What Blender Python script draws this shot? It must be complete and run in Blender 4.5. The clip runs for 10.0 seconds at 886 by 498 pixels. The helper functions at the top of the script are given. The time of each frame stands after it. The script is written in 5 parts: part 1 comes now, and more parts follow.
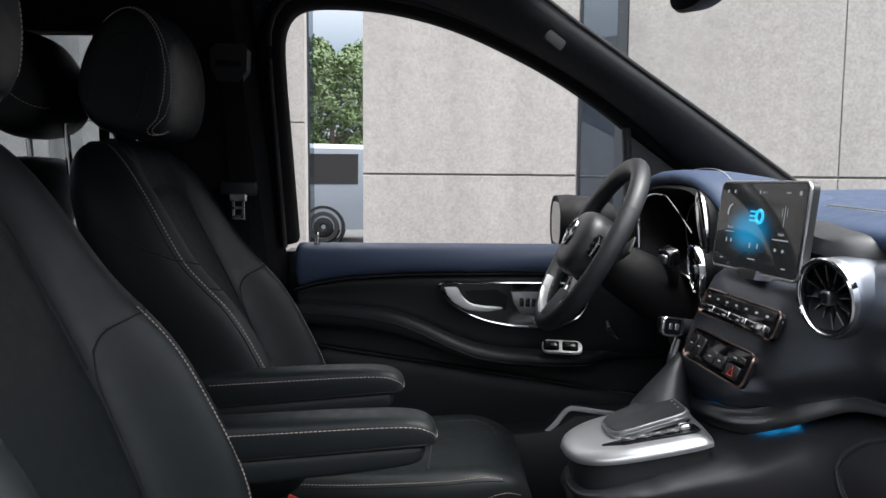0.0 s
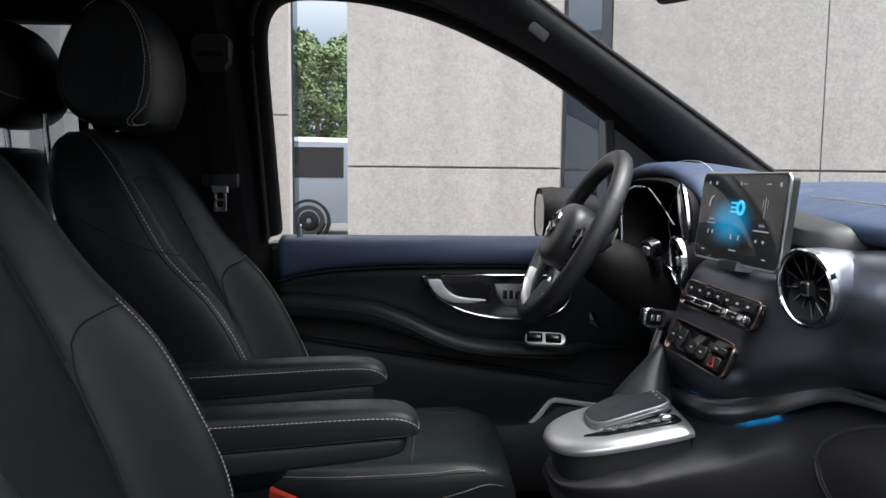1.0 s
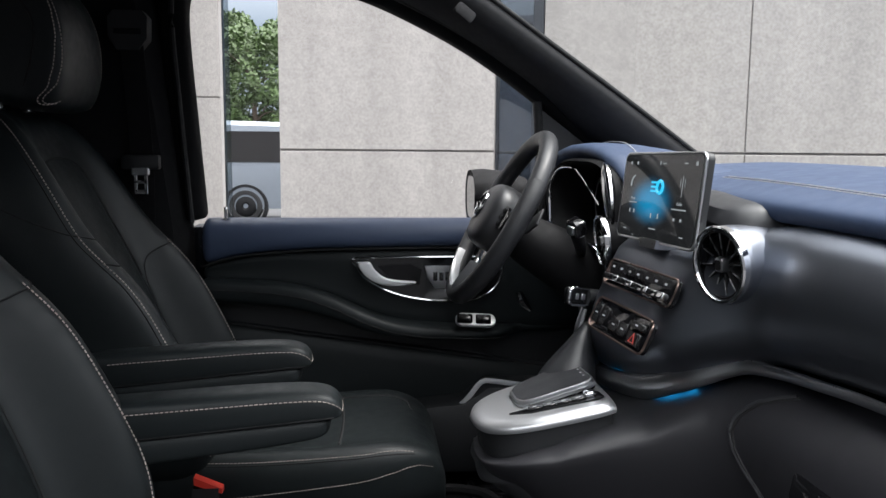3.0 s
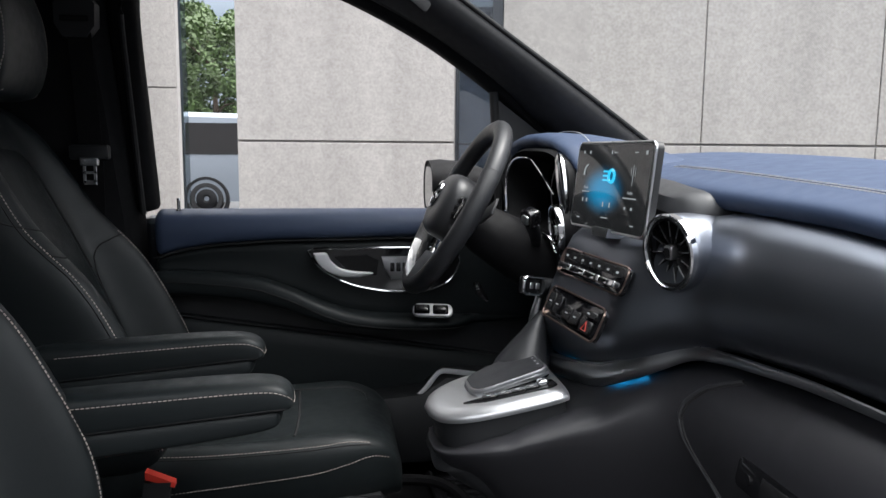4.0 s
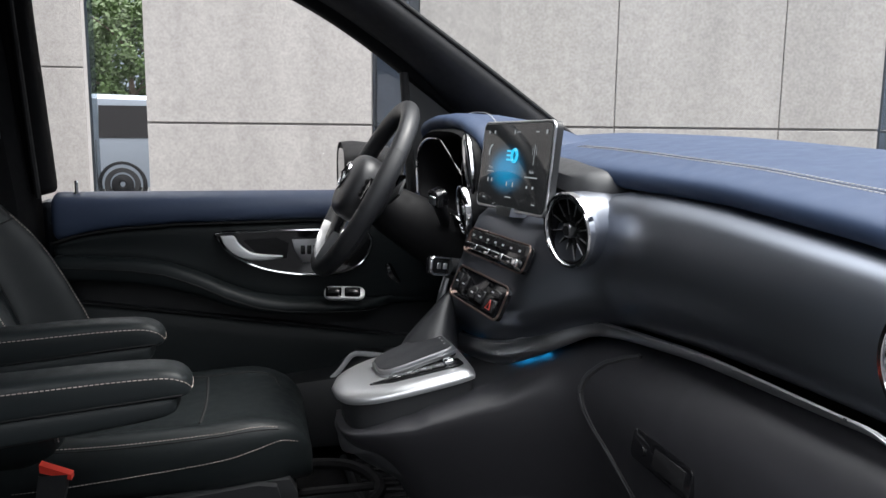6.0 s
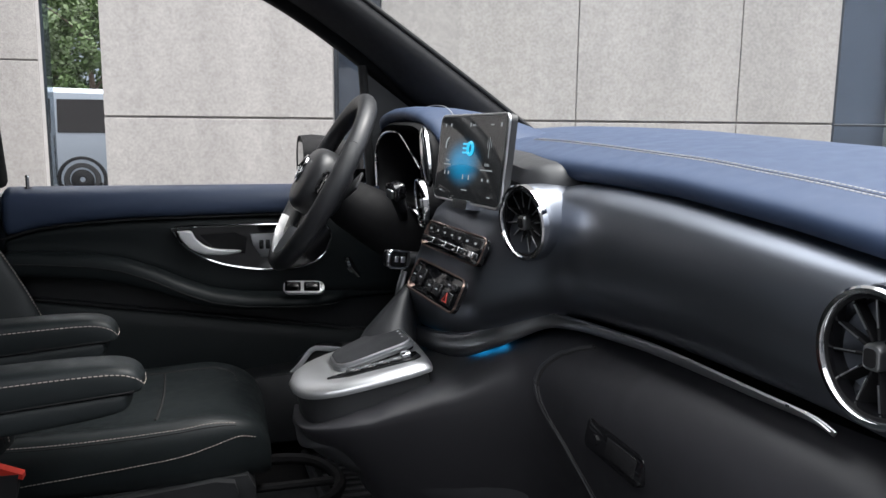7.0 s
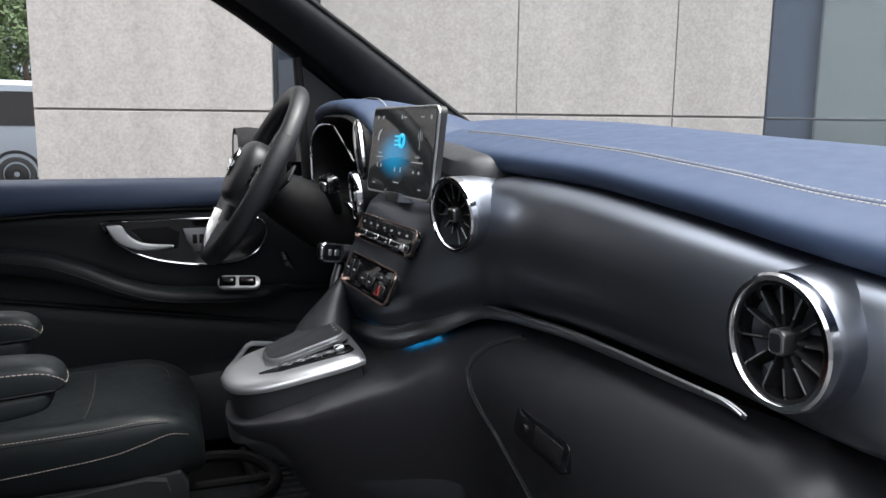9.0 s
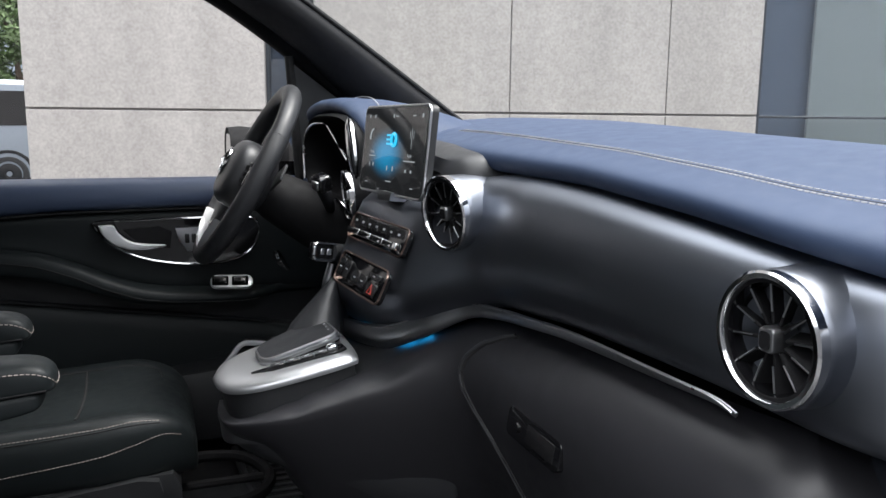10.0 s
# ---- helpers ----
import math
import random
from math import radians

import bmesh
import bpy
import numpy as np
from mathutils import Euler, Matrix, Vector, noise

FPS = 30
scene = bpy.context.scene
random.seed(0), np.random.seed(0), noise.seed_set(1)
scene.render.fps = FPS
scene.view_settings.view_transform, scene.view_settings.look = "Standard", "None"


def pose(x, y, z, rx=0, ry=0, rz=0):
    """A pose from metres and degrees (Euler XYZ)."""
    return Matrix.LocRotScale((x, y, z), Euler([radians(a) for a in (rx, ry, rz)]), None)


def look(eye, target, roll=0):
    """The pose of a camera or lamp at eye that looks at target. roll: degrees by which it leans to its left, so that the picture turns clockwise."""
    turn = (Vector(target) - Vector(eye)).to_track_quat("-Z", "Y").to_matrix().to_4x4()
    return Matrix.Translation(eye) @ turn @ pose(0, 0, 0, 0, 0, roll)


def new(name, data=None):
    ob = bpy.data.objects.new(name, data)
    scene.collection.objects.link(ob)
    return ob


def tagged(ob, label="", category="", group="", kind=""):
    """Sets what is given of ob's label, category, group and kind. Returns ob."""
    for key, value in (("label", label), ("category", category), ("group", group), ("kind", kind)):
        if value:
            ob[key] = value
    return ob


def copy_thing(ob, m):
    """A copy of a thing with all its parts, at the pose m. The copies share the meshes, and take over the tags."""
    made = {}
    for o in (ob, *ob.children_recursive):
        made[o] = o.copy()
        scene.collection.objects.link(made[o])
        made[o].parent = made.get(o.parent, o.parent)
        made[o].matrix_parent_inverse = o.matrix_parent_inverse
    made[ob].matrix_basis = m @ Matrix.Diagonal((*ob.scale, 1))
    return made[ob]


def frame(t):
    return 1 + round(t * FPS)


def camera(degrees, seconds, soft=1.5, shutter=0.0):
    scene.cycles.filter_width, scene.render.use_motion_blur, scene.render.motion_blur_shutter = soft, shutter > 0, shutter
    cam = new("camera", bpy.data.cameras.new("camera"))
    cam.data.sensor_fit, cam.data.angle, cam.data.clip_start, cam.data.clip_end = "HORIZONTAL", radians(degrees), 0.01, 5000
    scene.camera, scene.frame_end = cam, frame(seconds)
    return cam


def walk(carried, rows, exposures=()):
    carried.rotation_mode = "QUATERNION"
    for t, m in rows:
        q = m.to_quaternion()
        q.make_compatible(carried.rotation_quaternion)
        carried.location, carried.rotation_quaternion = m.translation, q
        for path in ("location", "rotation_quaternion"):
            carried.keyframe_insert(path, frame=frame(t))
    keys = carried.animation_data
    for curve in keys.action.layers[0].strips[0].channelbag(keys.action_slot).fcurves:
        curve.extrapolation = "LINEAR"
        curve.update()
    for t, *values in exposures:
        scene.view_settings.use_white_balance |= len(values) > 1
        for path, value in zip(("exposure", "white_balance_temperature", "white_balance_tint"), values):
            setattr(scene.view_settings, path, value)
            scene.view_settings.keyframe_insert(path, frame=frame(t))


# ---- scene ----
cam = camera(58.2, 10.0)
PATH = [
    (0, (-0.013, 0.033, 1.418), (-0.002, 2.023, 1.22), 0.4),
    (0.5, (-0.011, 0.035, 1.416), (0.011, 2.025, 1.214), 0.5),
    (1, (-0.006, 0.036, 1.413), (0.04, 2.025, 1.2), 0.5),
    (1.5, (0.001, 0.037, 1.41), (0.079, 2.023, 1.189), 0.5),
    (2, (0.01, 0.039, 1.408), (0.123, 2.022, 1.176), 0.5),
    (2.5, (0.017, 0.04, 1.407), (0.168, 2.019, 1.166), 0.5),
    (4, (0.047, 0.041, 1.399), (0.326, 2.004, 1.132), 0.5),
    (4.5, (0.057, 0.04, 1.398), (0.382, 1.994, 1.12), 0.6),
    (5, (0.069, 0.04, 1.394), (0.441, 1.984, 1.108), 0.6),
    (5.5, (0.08, 0.04, 1.392), (0.494, 1.974, 1.097), 0.6),
    (7, (0.11, 0.033, 1.388), (0.643, 1.935, 1.072), 0.6),
    (7.5, (0.118, 0.03, 1.388), (0.688, 1.92, 1.067), 0.6),
    (8, (0.126, 0.027, 1.387), (0.732, 1.906, 1.063), 0.7),
    (8.5, (0.134, 0.025, 1.386), (0.767, 1.894, 1.058), 0.6),
    (9, (0.139, 0.023, 1.386), (0.793, 1.884, 1.056), 0.7),
    (9.5, (0.142, 0.022, 1.385), (0.806, 1.88, 1.055), 0.6),
    (10, (0.143, 0.022, 1.386), (0.81, 1.879, 1.053), 0.6),
]
walk(cam, [(t, look(eye, target, roll)) for t, eye, target, roll in PATH], exposures=[(0, 2.26, 6245, 9.2), (10, 2.26, 6245, 9.2)])

# ---- sky and sun ----
SUN_UP, SUN_ROUND = 68, 92
world = bpy.data.worlds.new("sky")
scene.world = world
world.use_nodes = True
wn, wl = world.node_tree.nodes, world.node_tree.links
sky = wn.new("ShaderNodeTexSky")
sky.sky_type, sky.sun_disc = "NISHITA", False
sky.sun_elevation, sky.sun_rotation = radians(SUN_UP), radians(SUN_ROUND)
sky.air_density, sky.dust_density, sky.ozone_density = 1.0, 4.0, 1.0
soft_sky = wn.new("ShaderNodeMixRGB")
soft_sky.inputs[0].default_value = 0.92
# a cloudy sky is brighter overhead than low down
where, split, lift = wn.new("ShaderNodeTexCoord"), wn.new("ShaderNodeSeparateXYZ"), wn.new("ShaderNodeMapRange")
wl.new(where.outputs["Generated"], split.inputs[0])
wl.new(split.outputs[2], lift.inputs["Value"])
lift.inputs["From Min"].default_value = 0.14
lift.inputs["To Min"].default_value, lift.inputs["To Max"].default_value = 0.0, 1.0
cloud = wn.new("ShaderNodeMixRGB")
cloud.inputs[1].default_value, cloud.inputs[2].default_value = (0.95, 1.1, 1.3, 1), (16.8, 16.4, 16.1, 1)
wl.new(lift.outputs[0], cloud.inputs[0])
wl.new(cloud.outputs[0], soft_sky.inputs[2])
wl.new(sky.outputs[0], soft_sky.inputs[1])
wl.new(soft_sky.outputs[0], wn["Background"].inputs[0])
wn["Background"].inputs[1].default_value = 0.10
sun = new("sun", bpy.data.lights.new("sun", "SUN"))
sun.data.energy, sun.data.angle, sun.data.color = 0.8, radians(20), (1.0, 0.95, 0.88)
a, e = radians(SUN_ROUND), radians(SUN_UP)
sun.matrix_world = look((0, 0, 8), (-math.sin(a) * math.cos(e), -math.cos(a) * math.cos(e), 8 - math.sin(e)))


# ---- materials ----
def material(name, colour, rough=0.5, metal=0.0, vary=0.15, scale=12.0, grain=0.0, grain_scale=900.0, cells=False,
             coat=0.0, stretch=(1, 1, 1), rough_vary=0.1, spec=0.5, tint=None, sheen=0.0, punch=0.0, deep=0.0006):
    """A surface with slow mottling of its colour and gloss and a fine relief."""
    m = bpy.data.materials.new(name)
    m.use_nodes = True
    n, l = m.node_tree.nodes, m.node_tree.links
    p = n["Principled BSDF"]
    p.inputs["Metallic"].default_value = metal
    p.inputs["Specular IOR Level"].default_value = spec
    p.inputs["Coat Weight"].default_value = coat
    p.inputs["Coat Roughness"].default_value = 0.08
    p.inputs["Sheen Weight"].default_value = sheen
    co = n.new("ShaderNodeTexCoord")
    mp = n.new("ShaderNodeMapping")
    mp.inputs["Scale"].default_value = stretch
    l.new(co.outputs["Object"], mp.inputs["Vector"])
    no = n.new("ShaderNodeTexNoise")
    no.inputs["Scale"].default_value, no.inputs["Detail"].default_value = scale, 6
    l.new(mp.outputs[0], no.inputs["Vector"])
    mix = n.new("ShaderNodeMixRGB")
    c2 = tint or tuple(c * (1 - vary) for c in colour)
    mix.inputs[1].default_value = (*[min(1, c * (1 + vary)) for c in colour], 1)
    mix.inputs[2].default_value = (*c2, 1)
    if punch:
        pr = n.new("ShaderNodeMapRange")
        pr.inputs["From Min"].default_value, pr.inputs["From Max"].default_value = 0.5 - punch, 0.5 + punch
        l.new(no.outputs[0], pr.inputs["Value"])
        l.new(pr.outputs[0], mix.inputs[0])
    else:
        l.new(no.outputs[0], mix.inputs[0])
    l.new(mix.outputs[0], p.inputs["Base Color"])
    rr = n.new("ShaderNodeMapRange")
    rr.inputs["From Min"].default_value, rr.inputs["From Max"].default_value = 0.3, 0.7
    rr.inputs["To Min"].default_value, rr.inputs["To Max"].default_value = max(0.02, rough - rough_vary * rough), rough + rough_vary * rough
    no2 = n.new("ShaderNodeTexNoise")
    no2.inputs["Scale"].default_value, no2.inputs["Detail"].default_value = scale * 5, 4
    l.new(mp.outputs[0], no2.inputs["Vector"])
    l.new(no2.outputs[0], rr.inputs["Value"])
    l.new(rr.outputs[0], p.inputs["Roughness"])
    if grain:
        if cells:
            g = n.new("ShaderNodeTexVoronoi")
            g.feature = "DISTANCE_TO_EDGE"
        else:
            g = n.new("ShaderNodeTexNoise")
            g.inputs["Detail"].default_value = 3
        g.inputs["Scale"].default_value = grain_scale
        l.new(mp.outputs[0], g.inputs["Vector"])
        b = n.new("ShaderNodeBump")
        b.inputs["Strength"].default_value, b.inputs["Distance"].default_value = grain, deep
        l.new(g.outputs[0], b.inputs["Height"])
        l.new(b.outputs[0], p.inputs["Normal"])
    return m


def glow(name, colour, strength):
    m = bpy.data.materials.new(name)
    m.use_nodes = True
    p = m.node_tree.nodes["Principled BSDF"]
    p.inputs["Base Color"].default_value = (0.01, 0.01, 0.01, 1)
    p.inputs["Roughness"].default_value = 0.15
    p.inputs["Emission Color"].default_value = (*colour, 1)
    p.inputs["Emission Strength"].default_value = strength
    return m


def glass(name, gloss, colour=(1, 1, 1)):
    m = bpy.data.materials.new(name)
    m.use_nodes = True
    n, l = m.node_tree.nodes, m.node_tree.links
    n.remove(n["Principled BSDF"])
    t, g, mx = n.new("ShaderNodeBsdfTransparent"), n.new("ShaderNodeBsdfGlossy"), n.new("ShaderNodeMixShader")
    t.inputs[0].default_value = (*colour, 1)
    g.inputs["Roughness"].default_value = 0.01
    mx.inputs[0].default_value = gloss
    l.new(t.outputs[0], mx.inputs[1])
    l.new(g.outputs[0], mx.inputs[2])
    l.new(mx.outputs[0], n["Material Output"].inputs[0])
    return m


def stone(name, colour):
    """Pale granite: fine speckle, broad stains and faint streaks run down by rain."""
    m = material(name, colour, 0.85, vary=0.07, scale=1.6, grain=0.3, grain_scale=320, spec=0.25, deep=0.0012)
    n, l = m.node_tree.nodes, m.node_tree.links
    p = n["Principled BSDF"]
    base = p.inputs["Base Color"].links[0].from_socket
    co = n.new("ShaderNodeTexCoord")
    for size, stretch, low, weight in ((85, (1, 1, 1), 0.80, 0.8), (5, (1, 1, 0.06), 0.88, 0.8), (22, (1, 1, 1), 0.90, 0.7)):
        mp, no, ra, mu = n.new("ShaderNodeMapping"), n.new("ShaderNodeTexNoise"), n.new("ShaderNodeMapRange"), n.new("ShaderNodeMixRGB")
        mp.inputs["Scale"].default_value = stretch
        l.new(co.outputs["Object"], mp.inputs["Vector"])
        l.new(mp.outputs[0], no.inputs["Vector"])
        no.inputs["Scale"].default_value, no.inputs["Detail"].default_value = size, 5
        ra.inputs["From Min"].default_value, ra.inputs["From Max"].default_value = 0.35, 0.62
        ra.inputs["To Min"].default_value, ra.inputs["To Max"].default_value = low, 1.03
        l.new(no.outputs[0], ra.inputs["Value"])
        mu.blend_type = "MULTIPLY"
        mu.inputs[0].default_value = weight
        l.new(base, mu.inputs[1])
        l.new(ra.outputs[0], mu.inputs[2])
        base = mu.outputs[0]
    l.new(base, p.inputs["Base Color"])
    return m


LEATHER = material("black_leather", (0.0105, 0.0135, 0.0148), 0.46, grain=0.22, grain_scale=700, cells=True, scale=9, vary=0.2, rough_vary=0.15, spec=0.31)
LEATHER_SOFT = material("black_leather_insert", (0.0115, 0.0145, 0.0158), 0.5, grain=0.26, grain_scale=600, cells=True, scale=9, vary=0.2, spec=0.24)
WHEEL_LEATHER = material("wheel_leather", (0.022, 0.023, 0.026), 0.42, grain=0.15, grain_scale=900, cells=True)
WHEEL_PERF = material("perforated_leather", (0.018, 0.019, 0.022), 0.45, grain=1.0, grain_scale=420, cells=True, deep=0.0009)
NAVY_DOOR = material("navy_door_leather", (0.046, 0.066, 0.120), 0.5, grain=0.25, grain_scale=650, cells=True, scale=7, vary=0.1)
LOWER = material("grained_lower_plastic", (0.020, 0.020, 0.0232), 0.42, grain=0.3, grain_scale=1200, scale=8, vary=0.12, spec=0.52)
NAVY = material("navy_leather", (0.030, 0.048, 0.094), 0.62, grain=0.22, grain_scale=650, cells=True, scale=7, vary=0.05, spec=0.4)
PLASTIC = material("black_grained_plastic", (0.017, 0.018, 0.020), 0.5, grain=0.3, grain_scale=1200, scale=8, vary=0.2)
PLASTIC_GREY = material("dark_grey_plastic", (0.027, 0.028, 0.031), 0.40, grain=0.25, grain_scale=1200, scale=8, vary=0.15)
DASH_FACE = material("brushed_dark_trim", (0.225, 0.242, 0.28), 0.38, metal=1.0, scale=10, stretch=(1, 0.12, 4), vary=0.05, rough_vary=0.04)
PIANO = material("piano_black", (0.006, 0.006, 0.007), 0.08, vary=0.1, coat=0.5)
MATT_BLACK = material("matt_black", (0.008, 0.008, 0.009), 0.7, vary=0.2, grain=0.2, spec=0.2)
HEADLINER = material("black_headliner", (0.012, 0.012, 0.013), 0.95, vary=0.25, grain=0.6, grain_scale=1500, spec=0.1)
PILLAR = material("charcoal_pillar_cloth", (0.030, 0.030, 0.032), 0.9, vary=0.15, grain=0.6, grain_scale=1400, spec=0.2)
RUBBER = material("black_rubber", (0.010, 0.010, 0.011), 0.75, vary=0.2, grain=0.3)
CARPET = material("black_carpet", (0.012, 0.012, 0.013), 1.0, vary=0.4, grain=1.0, grain_scale=800, spec=0.1)
CHROME = material("chrome", (0.82, 0.83, 0.85), 0.10, metal=1.0, vary=0.05)
SATIN = material("satin_silver", (0.62, 0.63, 0.65), 0.30, metal=1.0, vary=0.06, grain=0.05, grain_scale=1800, stretch=(1, 1, 1))
DARK_SATIN = material("dark_satin_metal", (0.56, 0.57, 0.59), 0.32, metal=1.0, vary=0.08)
COPPER = material("copper_edge", (0.42, 0.30, 0.26), 0.3, metal=1.0, vary=0.05)
THREAD = material("grey_thread", (0.46, 0.39, 0.36), 0.8, vary=0.2)
THREAD_LIGHT = material("light_thread", (0.52, 0.50, 0.49), 0.8, vary=0.2)
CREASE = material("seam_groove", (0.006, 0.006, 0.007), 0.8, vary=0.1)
RED = material("red_plastic", (0.55, 0.045, 0.03), 0.35, vary=0.08)
BUTTON = material("button_black", (0.012, 0.012, 0.013), 0.25, vary=0.1)
PRINT = material("pale_print", (0.45, 0.46, 0.48), 0.6, vary=0.05)
BODY = material("van_paint", (0.050, 0.058, 0.075), 0.25, vary=0.05, coat=0.6, metal=0.3)
SILVER = material("painted_silver_trim", (0.62, 0.63, 0.65), 0.34, metal=0.3, vary=0.04, rough_vary=0.1)
SHELL = material("satin_console_shell", (0.58, 0.59, 0.61), 0.33, metal=0.8, vary=0.04, rough_vary=0.1)
SILVER_PAINT = material("silver_paint", (0.24, 0.27, 0.31), 0.3, vary=0.05, coat=0.5, metal=0.4)
STONE = stone("pale_granite_slab", (0.475, 0.445, 0.420))
STONE_JOINT = material("joint_shadow", (0.36, 0.34, 0.325), 0.95, vary=0.2)
CONCRETE = material("grey_concrete", (0.15, 0.15, 0.155), 0.9, vary=0.15, scale=2, grain=0.5, grain_scale=150)
FRAME = material("anthracite_frame", (0.045, 0.05, 0.06), 0.4, vary=0.1)
WINDOW_GLASS = glass("dark_reflecting_glass", 0.20, (0.80, 0.83, 0.85))
# blue-grey of the panel behind the panes stands in for reflected sky
SKY_BACK = material("reflected_sky_back", (0.27, 0.31, 0.40), 0.8, vary=0.1, scale=2)
PALE_BACK = material("grey_green_back_panel", (0.58, 0.60, 0.58), 0.9, vary=0.06, scale=3, stretch=(1, 1, 0.3))
ASPHALT = material("asphalt", (0.055, 0.055, 0.056), 0.9, vary=0.25, scale=3, grain=0.8, grain_scale=200)
BARK = material("bark", (0.10, 0.075, 0.055), 0.9, vary=0.3, grain=1.0, grain_scale=60)
LEAF = material("leaf", (0.050, 0.088, 0.020), 0.6, vary=0.45, scale=1.2)
CLEAR = glass("clear_glass", 0.03)
WINDSCREEN = glass("tinted_windscreen_glass", 0.03, (0.87, 0.882, 0.878))
SMOKED = glass("smoked_glass", 0.04, (0.62, 0.65, 0.67))
MIRROR = material("mirror", (0.14, 0.145, 0.15), 0.03, metal=1.0, vary=0.01)
BLUE_GLOW = glow("blue_ambient_light", (0.02, 0.35, 0.8), 1.9)
SCREEN_BLUE = glow("display_blue", (0.03, 0.38, 0.60), 0.35)
SCREEN_WHITE = glow("display_white", (0.75, 0.8, 0.82), 0.09)


def display_picture():
    """A dim menu picture: a soft blue glow in the middle on dark grey."""
    m_ = bpy.data.materials.new("display_picture")
    m_.use_nodes = True
    n, l = m_.node_tree.nodes, m_.node_tree.links
    p = n["Principled BSDF"]
    p.inputs["Base Color"].default_value = (0.01, 0.01, 0.01, 1)
    p.inputs["Roughness"].default_value = 0.06
    co, sp_, ma = n.new("ShaderNodeTexCoord"), n.new("ShaderNodeSeparateXYZ"), n.new("ShaderNodeVectorMath")
    l.new(co.outputs["Generated"], sp_.inputs[0])
    ma.operation = "DISTANCE"
    ma.inputs[1].default_value = (0.5, 0.58, 0.45)
    flat = n.new("ShaderNodeCombineXYZ")
    flat.inputs[0].default_value = 0.5
    l.new(sp_.outputs[1], flat.inputs[1])
    l.new(sp_.outputs[2], flat.inputs[2])
    l.new(flat.outputs[0], ma.inputs[0])
    r1 = n.new("ShaderNodeMapRange")
    r1.interpolation_type = "SMOOTHERSTEP"
    r1.inputs["From Min"].default_value, r1.inputs["From Max"].default_value = 0.02, 0.34
    r1.inputs["To Min"].default_value, r1.inputs["To Max"].default_value = 1.0, 0.0
    l.new(ma.outputs["Value"], r1.inputs["Value"])
    mx = n.new("ShaderNodeMixRGB")
    mx.inputs[1].default_value = (0.0022, 0.0023, 0.0024, 1)
    mx.inputs[2].default_value = (0.0, 0.045, 0.09, 1)
    l.new(r1.outputs[0], mx.inputs[0])
    l.new(mx.outputs[0], p.inputs["Emission Color"])
    p.inputs["Emission Strength"].default_value = 1.0
    return m_


DISPLAY = display_picture()
SCREEN_RED = glow("display_red", (0.7, 0.03, 0.02), 0.2)


# ---- shaping helpers ----
from mathutils.bvhtree import BVHTree


def spline(pts, n):
    """n + 1 points along a smooth line through pts, in even steps of its length."""
    p = [Vector(q) for q in pts]
    p = [2 * p[0] - p[1]] + p + [2 * p[-1] - p[-2]]
    out = []
    for i in range(1, len(p) - 2):
        for k in range(24):
            t = k / 24
            out.append(0.5 * (2 * p[i] + (p[i + 1] - p[i - 1]) * t + (2 * p[i - 1] - 5 * p[i] + 4 * p[i + 1] - p[i + 2]) * t * t
                              + (3 * p[i] - p[i - 1] - 3 * p[i + 1] + p[i + 2]) * t ** 3))
    out.append(p[-2])
    d = [0.0]
    for i in range(1, len(out)):
        d.append(d[-1] + (out[i] - out[i - 1]).length)
    res, j = [], 0
    for k in range(n + 1):
        want = d[-1] * k / n
        while j < len(d) - 2 and d[j + 1] < want:
            j += 1
        f = (want - d[j]) / max(1e-9, d[j + 1] - d[j])
        res.append(out[j].lerp(out[j + 1], min(1, max(0, f))))
    return res


def ramp(x, table):
    """A value read off a table of (x, value, ...) rows, straight between them."""
    if x <= table[0][0]:
        return table[0][1:] if len(table[0]) > 2 else table[0][1]
    for p, q in zip(table, table[1:]):
        if x <= q[0]:
            f = (x - p[0]) / (q[0] - p[0])
            r = tuple(u + (v - u) * f for u, v in zip(p[1:], q[1:]))
            return r if len(r) > 1 else r[0]
    return table[-1][1:] if len(table[-1]) > 2 else table[-1][1]


def loft(rings, closed=True, caps=True, around=False):
    """A skin over rings of equally many points."""
    bm = bmesh.new()
    vs = [[bm.verts.new(p) for p in r] for r in rings]
    n = len(vs[0])
    pairs = list(zip(vs, vs[1:])) + ([(vs[-1], vs[0])] if around else [])
    for a, b in pairs:
        for i in range(n if closed else n - 1):
            j = (i + 1) % n
            bm.faces.new((a[i], a[j], b[j], b[i]))
    if caps and closed and not around:
        bm.faces.new(vs[0][::-1])
        bm.faces.new(vs[-1])
    bmesh.ops.recalc_face_normals(bm, faces=bm.faces)
    return bm


def tube(pts, r, n=8, closed=False, flat=1.0, up=(0, 0, 1)):
    """A round bar along pts; r a number or one for each point."""
    pts = [Vector(p) for p in pts]
    rings = []
    for i, p in enumerate(pts):
        a = pts[i - 1] if i or closed else p
        b = pts[(i + 1) % len(pts)] if i < len(pts) - 1 or closed else p
        d = (b - a).normalized()
        u = Vector(up) - d * d.dot(Vector(up))
        if u.length < 1e-4:
            u = Vector((1, 0, 0)) - d * d.x
        u.normalize()
        v = d.cross(u)
        q = r[i] if isinstance(r, (list, tuple)) else r
        rings.append([p + u * (q * flat * math.cos(k * math.tau / n)) + v * (q * math.sin(k * math.tau / n)) for k in range(n)])
    return loft(rings, True, not closed, closed)


